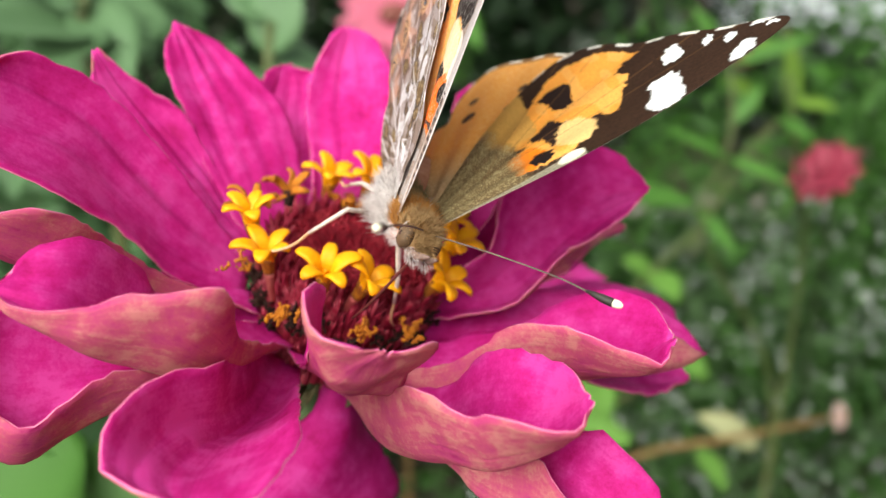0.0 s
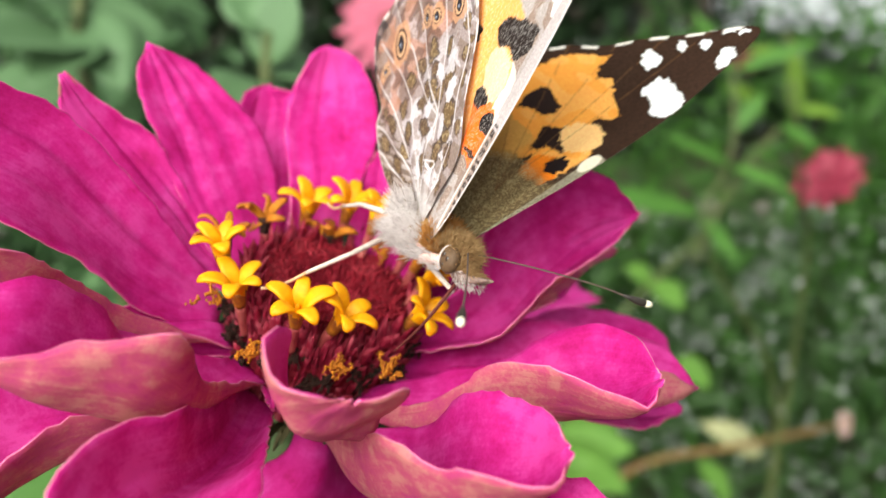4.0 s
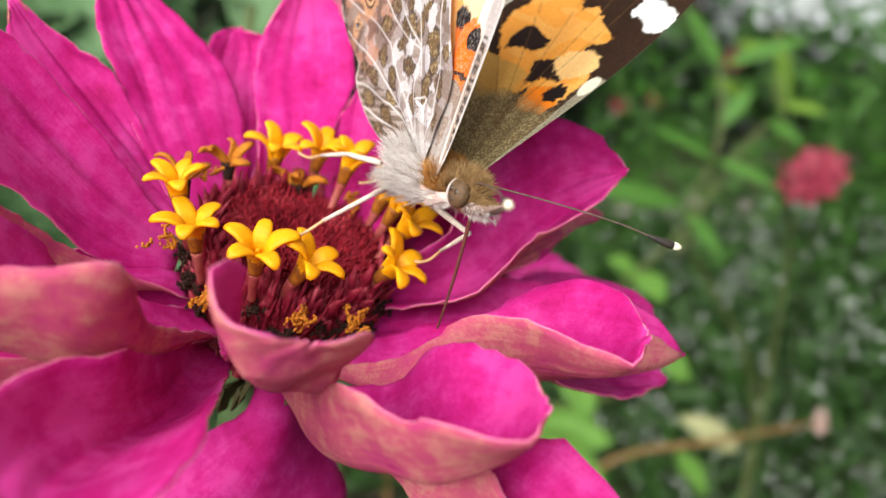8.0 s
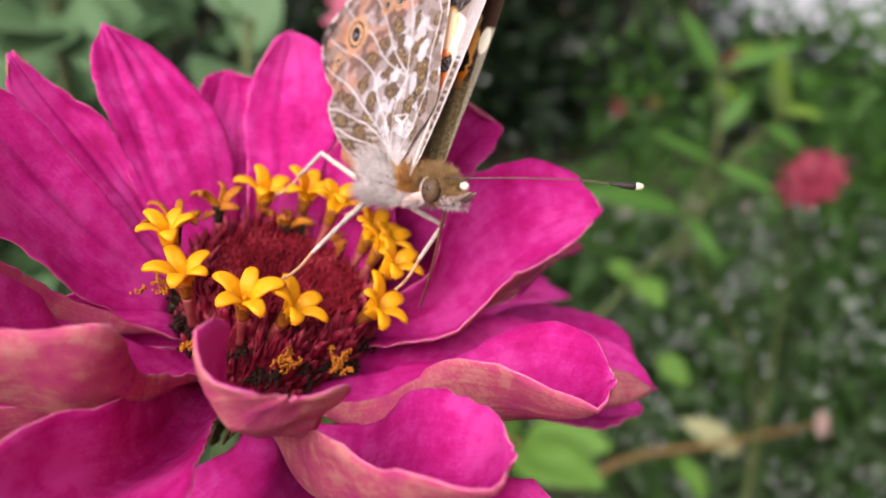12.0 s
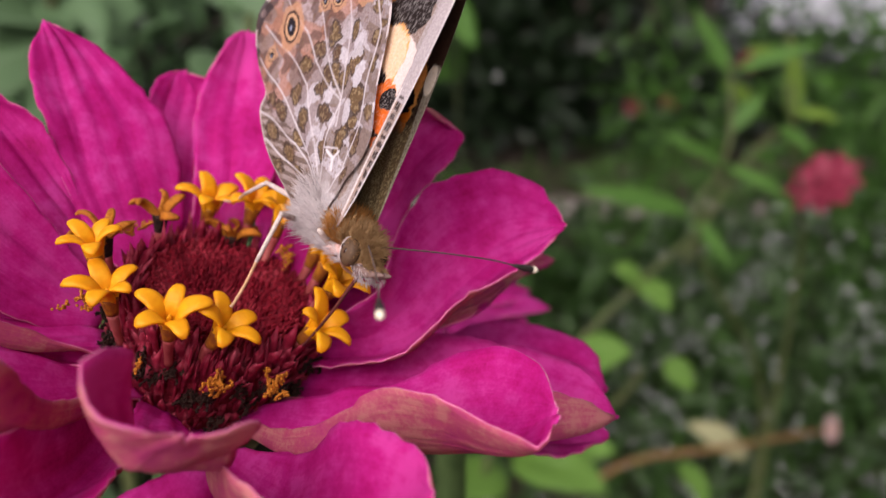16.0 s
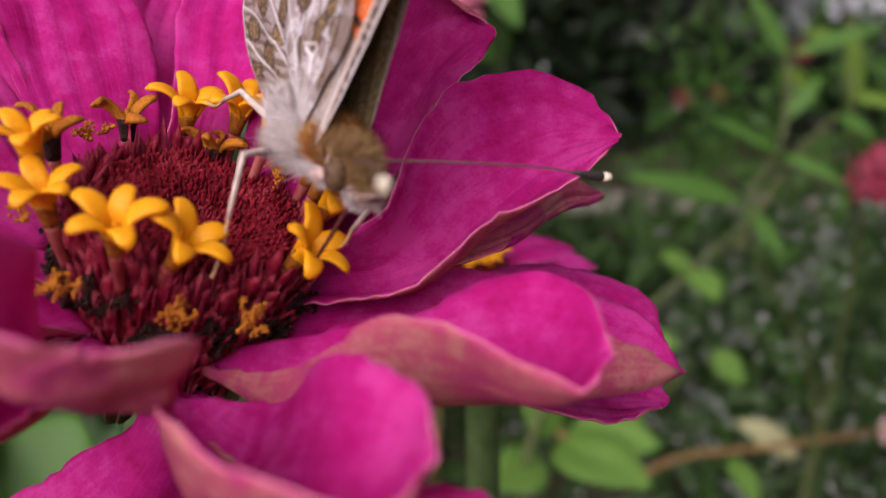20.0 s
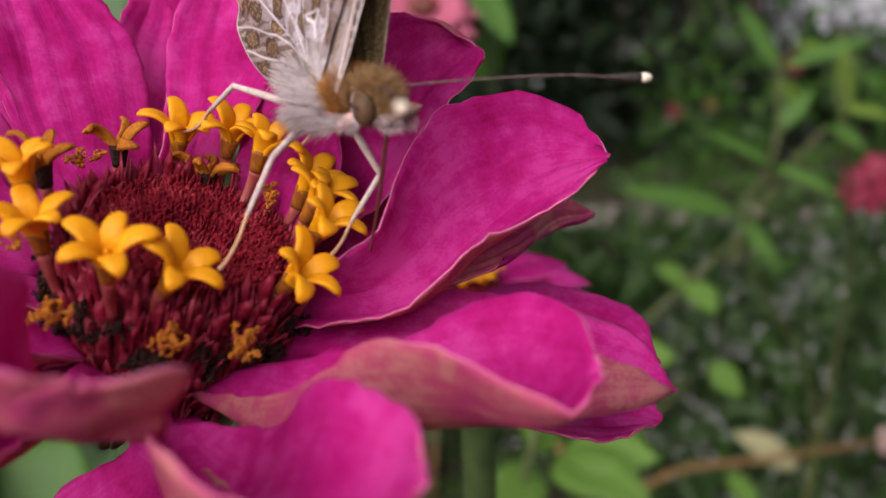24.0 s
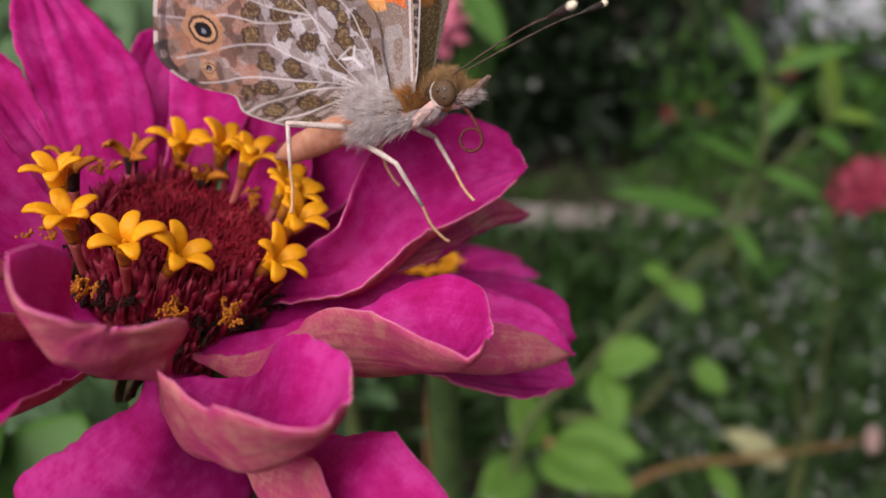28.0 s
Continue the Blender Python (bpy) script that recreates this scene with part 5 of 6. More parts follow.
def butterfly_body():
    bm = bmesh.new()
    ball(bm, (0, 0.4, 0.2), (1.75, 2.9, 1.75), 0, 28, lumpy=0.08)
    ball(bm, (0, 0.2, -0.7), (1.5, 2.6, 1.35), 1, 24, lumpy=0.06)
    thorax = part("thorax", bm, [FUR_TAN, SKIN_PINK], butterfly, "tan furry thorax, pale pink below")
    fur("back_fur", FUR_GREY, [((0, -0.4, 0.5), (1.6, 1.9, 1.4), (0, -0.9, 0.5))], thorax, "grey-olive hair on the back", 1.3, 0.03, 700, 0.3)
    fur("collar_fur", RUST, [((0, 2.3, 0.3), (1.75, 0.9, 1.35), (0, -0.2, 0.7))], thorax, "rusty orange collar hair", 1.0, 0.03, 1200, 0.7)
    fur("neck_fur", FUR_TAN, [((0, 3.5, 0.4), (1.3, 0.6, 1.0), (0, 0.3, 0.8))], thorax, "pale tan hair on the neck", 0.9, 0.03, 600, 0.7)
    fur("side_fur", FUR_WHITE, [((1.5, 0.3, -0.3), (0.5, 1.5, 1.2), (0.5, -0.6, 0.35)), ((1.7, -1.0, 0.5), (0.5, 1.4, 1.2), (0.35, -0.8, 0.7)), ((1.3, -0.8, -1.1), (0.6, 1.6, 0.7), (0.6, -0.8, -0.2)),
                                ((-1.5, -0.3, -0.2), (0.5, 1.8, 1.2), (-0.5, -0.8, 0.3)), ((1.0, 0.6, -1.5), (0.7, 1.8, 0.5), (0.3, -0.9, -0.1))], thorax, "long white hair at the wing roots", 1.55, 0.03, 560, 0.26)
    bm = bmesh.new()
    ball(bm, (0, 4.3, -0.15), (1.22, 1.1, 1.2), 0, 22, lumpy=0.06)
    ball(bm, (0, 4.9, -0.85), (0.75, 0.8, 0.55), 1, 16)
    head = part("head", bm, [FUR_TAN, SKIN_PINK], butterfly, "tan furry head, pink below")
    fur("face_fur", FUR_TAN, [((0, 4.7, 0.1), (0.85, 0.8, 0.85), (0, 0.5, 0.6)), ((0, 4.2, 0.5), (1.0, 0.6, 0.6), (0, 0.2, 0.9))], head, "tan hair between the eyes", 0.95, 0.028, 620, 0.7)
    for s in (-1, 1):
        bm = bmesh.new()
        turn = Matrix.Rotation(radians(-s * 14), 4, "Z")
        ball(bm, (s * 0.95, 4.5, -0.25), (0.58, 0.84, 0.9), 0, 26, turn)
        eye = part("eye", bm, EYE, head, "round grey-brown compound eye")
        bm = bmesh.new()
        for dy, dz, r in ((0.2, 0.1, 0.17), (-0.26, 0.22, 0.14), (0.0, -0.34, 0.11)):
            ball(bm, (s * (1.50 - 0.35 * dy * dy - 0.35 * dz * dz), 4.5 + dy, -0.25 + dz), (0.08, r, r * 1.3), 0, 10)
        part("eye_spots", bm, EYE_SPOT, eye)
        bm = bmesh.new()
        ring = [Vector((s * (1.18 + 0.1 * math.cos(k)), 4.46 + 0.86 * math.cos(k * 1.0), -0.25 + 0.92 * math.sin(k))) * MM for k in [1.9 + 2.5 * i / 24 for i in range(25)]]
        tube(bm, ring, [MM * 0.06 * math.sin(math.pi * (i + 1) / 26) + 0.00001 for i in range(25)], 6)
        part("eye_rim", bm, FUR_WHITE, head, "thin white line behind the eye")
        bm = bmesh.new()
        tube(bm, [Vector(q) * MM for q in spline([(s * 0.5, 4.9, -0.95), (s * 0.46, 5.8, -0.8), (s * 0.36, 6.7, -0.4), (s * 0.26, 7.5, 0.05)], 12)], [MM * r for r in (0.28, 0.33, 0.35, 0.35, 0.34, 0.32, 0.29, 0.25, 0.21, 0.17, 0.12, 0.05)], 10)
        part("palp", bm, speckled("palp_pink_grey", [(0.09, 0.06, 0.05), (0.26, 0.17, 0.14)], 900, 0.7, 0.2, 0.3, 0.0001), head, "pink-grey pointed palp")
        fur("palp_fur", FUR_WHITE, [((s * 0.46, 5.7, -0.9), (0.42, 1.0, 0.42), (0, 0.7, -0.2))], head, "", 0.45, 0.02, 160, 0.35)
        fur("brow_fur", FUR_TAN, [((s * 0.35, 5.9, -0.35), (0.25, 0.8, 0.25), (0, 0.9, 0.4))], head, "", 0.55, 0.025, 200, 0.4)
        bm = bmesh.new()
        ball(bm, (s * 0.95, 2.9, -1.25), (0.28, 1.9, 0.42), 0, 16, Matrix.Rotation(radians(24), 4, "X"), 0.1)
        foreleg = part("foreleg", bm, SKIN_PINK, butterfly, "small folded foreleg with white hair")
        fur("foreleg_fur", FUR_WHITE, [((s * 1.0, 2.8, -1.3), (0.3, 1.7, 0.45), (s * 0.2, -0.9, -0.3))], foreleg, "", 0.7, 0.025, 320, 0.4)
    head.matrix_basis = Matrix.Translation(Vector((0, 4.2, -0.2)) * MM) @ Matrix.Scale(1.15, 4) @ Matrix.Translation(Vector((0, -3.8, 0.2)) * MM)
    bm = bmesh.new()
    pts = [(0, 0.2, 0.0), (0, -1.6, -0.2), (0, -3.4, -0.4), (0, -5.4, -0.6), (0, -7.4, -0.8), (0, -9.0, -0.9)]
    tube(bm, [Vector(q) * MM for q in spline(pts, 22)], [MM * (0.8 + 0.45 * math.sin(math.pi * min(1, 0.15 + i / 24)) + 0.05 * (i % 2)) * (1 if i < 18 else (22 - i) / 4.5) for i in range(22)], 18)
    abdomen = part("abdomen", bm, speckled("abdomen_brown", [(0.30, 0.11, 0.06), (0.48, 0.26, 0.17)], 400, 0.7, 0.2, 0.5, 0.0001), butterfly, "orange-brown ringed abdomen")
    fur("abdomen_fur", FUR_TAN, [((0, -3.0, -0.4), (1.0, 2.5, 1.0), (0, -1.0, 0.1)), ((0, -6.2, -0.7), (0.9, 2.2, 0.9), (0, -1.0, 0.1))], abdomen, "", 0.7, 0.025, 260, 0.3)
    return abdomen


abdomen = butterfly_body()


def antenna(side):
    """A feeler built along +y from its root."""
    bm = bmesh.new()
    pts = spline([(0, 0, 0), (0, 5, 0.25), (0, 10, 0.3), (0, 12.6, 0.1)], 60)
    tube(bm, [q * MM for q in pts], [MM * (0.066 if i % 4 else 0.05) for i in range(60)], 7)
    shaft = part("antenna", bm, FEELER, butterfly, "thin brown antenna ringed with white")
    bm = bmesh.new()
    tube(bm, [Vector((0, y, z)) * MM for y, z in ((12.4, 0.12), (13.0, 0.08), (13.6, 0.03), (14.2, 0.0), (14.5, 0.0))], [MM * r for r in (0.11, 0.2, 0.29, 0.31, 0.28)], 10)
    part("club", bm, FEELER_DARK, shaft, "dark antenna club")
    bm = bmesh.new()
    tube(bm, [Vector((0, y, 0)) * MM for y in (14.45, 14.75, 15.0, 15.1)], [MM * r for r in (0.29, 0.28, 0.2, 0.06)], 10)
    part("club_tip", bm, FEELER_TIP, shaft, "cream antenna tip")
    return shaft


feelers = [antenna(-1), antenna(1)]


def sucking_tongue():
    out = []
    for k in range(16):
        bm = bmesh.new()
        r = 0.16 - 0.005 * k
        tube(bm, [Vector((0, y, 0)) * MM for y in (-0.08, 0.0, 0.28, 0.56, 0.64)], [MM * r * f for f in (0.6, 1, 1.0, 0.97, 0.6)], 8)
        out.append(part("proboscis_piece", bm, PROBOSCIS, butterfly, "dark thread-like tongue" if k == 0 else ""))
    return out


tongue = sucking_tongue()


def leg(thigh, shin):
    bm = bmesh.new()
    tube(bm, [Vector((0, thigh * f, 0)) * MM for f in (-0.02, 0.1, 0.5, 0.9, 1.02)], [MM * r for r in (0.2, 0.26, 0.24, 0.2, 0.17)], 8)
    upper = part("thigh", bm, LEG_WHITE, butterfly, "white-haired upper leg")
    bm = bmesh.new()
    tube(bm, [Vector((0, shin * f, 0)) * MM for f in (-0.02, 0.1, 0.35, 0.52)], [MM * r for r in (0.17, 0.19, 0.17, 0.15)], 8)
    lower = part("shin", bm, LEG_WHITE, butterfly, "thin white lower leg")
    bm = bmesh.new()
    foot = spline([(0, shin * 0.52, 0), (0, shin * 0.75, -0.15), (0, shin * 0.93, 0.1), (0, shin * 1.0, 0.35)], 26)
    tube(bm, [q * MM for q in foot], [MM * (0.12 if i % 5 else 0.14) for i in range(26)], 7)
    part("foot", bm, TARSUS, lower, "thin tan jointed foot")
    return upper, lower


LEGS = [((0.6, -2.4, -1.95), 4.8, 7.5, RIGHT_MID_FOOT, (0.77, 0.54, -0.05)), ((1.7, -3.1, -0.5), 4.3, 6.8, RIGHT_HIND_FOOT, (0.23, -0.45, 0.92)),
        ((-0.2, 1.9, -2.1), 3.2, 6.8, LEFT_MID_FOOT, (-0.5, 0.25, -0.65)), ((-0.9, -1.0, -1.5), 5.2, 8.0, LEFT_HIND_FOOT, (-0.6, -0.4, 0.7))]
legs = [leg(thigh, shin) for _, thigh, shin, _, _ in LEGS]

# ---- the garden behind ----
SOIL = speckled("soil", [(0.014, 0.010, 0.008), (0.045, 0.035, 0.026), (0.085, 0.068, 0.052)], 22, 0.9, 0.1, 1.0, 0.01)
GRAVEL = speckled("pale_gravel", [(0.10, 0.09, 0.075), (0.38, 0.34, 0.30)], 22, 0.9, 0.1, 1.0, 0.01)
PALE_WALL = speckled("white_render", [(0.44, 0.47, 0.50), (0.54, 0.56, 0.58)], 3, 0.8, 0.2, 0.3, 0.005)


def leafy(name, dark, light, glow=0.3):
    """Leaf green that differs from leaf to leaf."""
    m, t, b = material(name, 0.5, 0.35)
    g = t.nodes.new("ShaderNodeNewGeometry")
    co = t.nodes.new("ShaderNodeTexCoord")
    n = node(t, "ShaderNodeTexNoise", Scale=60.0, Detail=3.0)
    t.links.new(co.outputs["Object"], n.inputs["Vector"])
    add = node(t, "ShaderNodeMath", operation="MULTIPLY_ADD")
    add.inputs[1].default_value = 0.5
    t.links.new(n.outputs["Fac"], add.inputs[0])
    half = node(t, "ShaderNodeMath", operation="MULTIPLY")
    half.inputs[1].default_value = 0.6
    t.links.new(g.outputs["Random Per Island"], half.inputs[0])
    t.links.new(half.outputs[0], add.inputs[2])
    r = ramp(t, [(0.15, dark), (0.85, light)])
    t.links.new(add.outputs[0], r.inputs[0])
    t.links.new(r.outputs[0], b.inputs["Base Color"])
    tr = node(t, "ShaderNodeBsdfTranslucent")
    t.links.new(r.outputs[0], tr.inputs["Color"])
    ms = node(t, "ShaderNodeMixShader")
    ms.inputs[0].default_value = glow
    t.links.new(b.outputs[0], ms.inputs[1])
    t.links.new(tr.outputs[0], ms.inputs[2])
    t.links.new(ms.outputs[0], t.nodes["Material Output"].inputs["Surface"])
    return m


LEAF_PALE = leafy("leaf_pale_green", (0.055, 0.12, 0.045), (0.115, 0.21, 0.09))
LEAF_MID = leafy("leaf_mid_green", (0.022, 0.072, 0.010), (0.066, 0.17, 0.024))
LEAF_LIME = leafy("leaf_yellow_green", (0.07, 0.15, 0.012), (0.13, 0.23, 0.026))
# Near-black greens: the shrub's deep shade is put into the leaf colour.
LEAF_SHADE = leafy("leaf_shade_green", (0.003, 0.010, 0.003), (0.014, 0.036, 0.009), 0.15)
LEAF_GREY = leafy("leaf_grey_green", (0.020, 0.054, 0.014), (0.072, 0.145, 0.040))
LEAF_FRESH = leafy("leaf_fresh_green", (0.05, 0.13, 0.016), (0.11, 0.23, 0.036))
STALK_DIM = speckled("stalk_dark_green", [(0.012, 0.02, 0.007), (0.03, 0.045, 0.014)], 60, 0.6, 0.3, 0.3, 0.001)
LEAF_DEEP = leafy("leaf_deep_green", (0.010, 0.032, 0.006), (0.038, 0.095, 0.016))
LEAF_FADED = leafy("leaf_faded", (0.24, 0.25, 0.10), (0.38, 0.38, 0.20))
SPECK_WHITE = leafy("white_speck", (0.34, 0.37, 0.34), (0.60, 0.62, 0.59))
BLOSSOM_PALE = leafy("tiny_white_blossom", (0.40, 0.43, 0.41), (0.70, 0.72, 0.70))
BLOSSOM_HEART = leafy("faded_flower_heart", (0.12, 0.03, 0.025), (0.24, 0.08, 0.06))
BLOSSOM_DEEP = leafy("deep_red_blossom", (0.11, 0.012, 0.02), (0.19, 0.025, 0.035))
BLOSSOM_RED = leafy("red_blossom", (0.17, 0.012, 0.03), (0.28, 0.03, 0.06))
BLOSSOM_PINK = leafy("dull_pink_blossom", (0.38, 0.05, 0.11), (0.52, 0.13, 0.20))
TWIG = speckled("twig_brown", [(0.14, 0.08, 0.03), (0.28, 0.17, 0.07)], 80, 0.7, 0.2, 0.6, 0.001)
STALK = speckled("stalk_green", [(0.04, 0.06, 0.016), (0.085, 0.10, 0.032)], 60, 0.6, 0.3, 0.3, 0.001)


def ground():
    n = 70
    xs, ys = np.linspace(-1, 1, n), np.linspace(-1, 1, n)
    X, Y = np.meshgrid(np.sign(xs) * np.abs(xs) ** 2.2 * 60, np.sign(ys) * np.abs(ys) ** 2.2 * 60, indexing="ij")
    Z = 0.03 * (lattice(X * 6, Y * 6, 3) - 0.5) * (np.hypot(X, Y) < 6)
    faces = [(i * n + j, (i + 1) * n + j, (i + 1) * n + j + 1, i * n + j + 1) for i in range(n - 1) for j in range(n - 1)]
    me = bpy.data.meshes.new("ground")
    me.from_pydata(np.stack([X, Y, Z], -1).reshape(-1, 3).tolist(), [], faces)
    me.materials.append(SOIL)
    me.shade_smooth()
    tagged(new("ground", me), "dark crumbly garden soil between the plants", "ground", kind="structure")
    bm = bmesh.new()
    bmesh.ops.create_grid(bm, x_segments=30, y_segments=10, size=0.5)
    for v in bm.verts:
        v.co = Vector((v.co.x * 5.0 - 1.6, 1.84 + v.co.y * 0.15 + 0.03 * math.sin(v.co.x * 9), 0.035 + 0.012 * noise.noise(v.co * 23)))
    tagged(part("path", bm, GRAVEL), "pale gravel path behind the flower bed", "path", kind="structure")
    bm = bmesh.new()
    bmesh.ops.create_cube(bm, size=1.0, matrix=Matrix.Translation((2.9, 3.6, 1.2)) @ Matrix.Diagonal((3.6, 0.25, 2.4, 1)))
    bmesh.ops.bevel(bm, geom=bm.edges, offset=0.02, segments=2, affect="EDGES")
    tagged(part("wall_white", bm, PALE_WALL, smooth=False), "pale grey-white rendered garden wall behind the plants", "wall", kind="structure")


ground()


def leaf_rows(base, way, up, length, width, droop, fold=0.25, steps=8):
    """Rows of points for a pointed leaf: along way from base, sagging by droop."""
    base, way, up = Vector(base), Vector(way).normalized(), Vector(up)
    side = way.cross(up).normalized()
    lift = side.cross(way).normalized()
    rows = []
    for i in range(steps + 1):
        u = i / steps
        w = width * 0.5 * (math.sin(math.pi * u ** 0.8) ** 0.9 + 0.03) if u < 1 else width * 0.01
        c = base + way * (length * u * (1 - 0.15 * droop * u)) - lift * (droop * length * 0.5 * u * u)
        rows.append([c + side * (w * v) + lift * (fold * w * abs(v)) for v in (-1, -0.5, 0, 0.5, 1)])
    return rows


def stalk_plant(name, label, stalks, leaves, leaf_mat, radius=0.0022, stalk_mat=None):
    """A plant of bent stalks and single leaves; leaves: base, tip, width, droop."""
    thing = new(name)
    thing.location = stalks[0][0]
    origin = Vector(stalks[0][0])
    tagged(thing, label, "plant")
    for pts in stalks:
        bm = bmesh.new()
        line = spline(pts, 24)
        tube(bm, [q - origin for q in line], [radius * (1.25 - 0.5 * i / 23) for i in range(24)], 8)
        part("stalk", bm, stalk_mat or STALK, thing)
    for base, tip, width, droop in leaves:
        b, way = Vector(base), Vector(tip) - Vector(base)
        rows = leaf_rows(b - origin, way, (0.1, -0.5, 0.85), way.length, width, droop)
        part("leaf", sheet(rows, 0.0004, (0, 0, 0), unit=1.0, uvname="leaf"), leaf_mat, thing)
    return thing


def leaf_cloud(name, label, mat, boxes, size, seed, slim=0.4, category="bush", top_only=0.0, thing=None):
    """Many small folded leaves strewn through rounded heaps: rows of centre, radii and count."""
    rng = np.random.default_rng(seed)
    verts, faces = [], []
    shape = np.array([(0, 0, 0), (0.35, 0.5, 0.10), (0.75, 0.36, 0.06), (1, 0, -0.12), (0.75, -0.36, 0.06), (0.35, -0.5, 0.10), (0.5, 0, -0.02)])
    for centre, radii, count in boxes:
        d = rng.normal(size=(count, 3))
        d /= np.linalg.norm(d, axis=1)[:, None]
        k = rng.uniform(top_only, 1, (count, 1)) ** 0.5
        lump = 1 + 0.25 * np.sin(d[:, :1] * 7 + seed) * np.cos(d[:, 1:2] * 6)
        at = np.array(centre) + d * k * lump * np.array(radii)
        at = at[at[:, 2] > 0.0]
        for p in at:
            way = rng.normal(size=3) + np.array((0, -0.3, 0.25))
            way /= np.linalg.norm(way)
            side = np.cross(way, rng.normal(size=3) * 0.5 + np.array((0, 0, 1)))
            side /= np.linalg.norm(side) + 1e-9
            lift = np.cross(side, way)
            s = size * rng.uniform(0.6, 1.35)
            q = p + s * (shape[:, :1] * way + shape[:, 1:2] * slim * 2 * 0.5 * side + shape[:, 2:] * lift)
            n = len(verts)
            verts.extend(q.tolist())
            faces.extend([(n, n + 1, n + 6), (n + 1, n + 2, n + 6), (n + 2, n + 3, n + 6), (n + 3, n + 4, n + 6), (n + 4, n + 5, n + 6), (n + 5, n, n + 6)])
    me = bpy.data.meshes.new(name)
    me.from_pydata(verts, [], faces)
    me.materials.append(mat)
    ob = new(name, me)
    return tagged(ob, label, category, kind="stuff")


def blossom(name, label, centre, facing, radius, mat, heart_mat, petals=14, stalk_to=None, layers=2):
    """A far flower head: rings of cupped petals about a small heart, on its stalk."""
    thing = new(name)
    c = Vector(centre)
    thing.location = c
    tagged(thing, label, "flower")
    z = Vector(facing).normalized()
    x = z.orthogonal().normalized()
    y = z.cross(x)
    for ring in range(layers):
        for k in range(petals - 3 * ring):
            a = 2 * math.pi * (k + 0.5 * ring) / (petals - 3 * ring)
            way = (x * math.cos(a) + y * math.sin(a)) + z * (0.15 + 0.35 * ring)
            rows = leaf_rows(way * radius * 0.15, way, z, radius * (0.95 - 0.2 * ring), radius * 5.5 / (petals - 3 * ring), 0.25, -0.3, 6)
            part("petal", sheet(rows, 0.0005, (0, 0, 0), unit=1.0), mat, thing)
    bm = bmesh.new()
    bmesh.ops.create_uvsphere(bm, u_segments=14, v_segments=8, radius=radius * 0.28, matrix=Matrix.Translation(z * radius * 0.12) @ Matrix.Diagonal((1, 1, 0.7, 1)))
    part("heart", bm, heart_mat, thing)
    if stalk_to is not None:
        bm = bmesh.new()
        pts = spline([-z * radius * 0.1, -z * radius * 0.8 + Vector((0, 0, -radius)), Vector(stalk_to) - c], 20)
        tube(bm, pts, 0.0016, 8)
        part("stalk", bm, STALK_DIM, thing)
    return thing


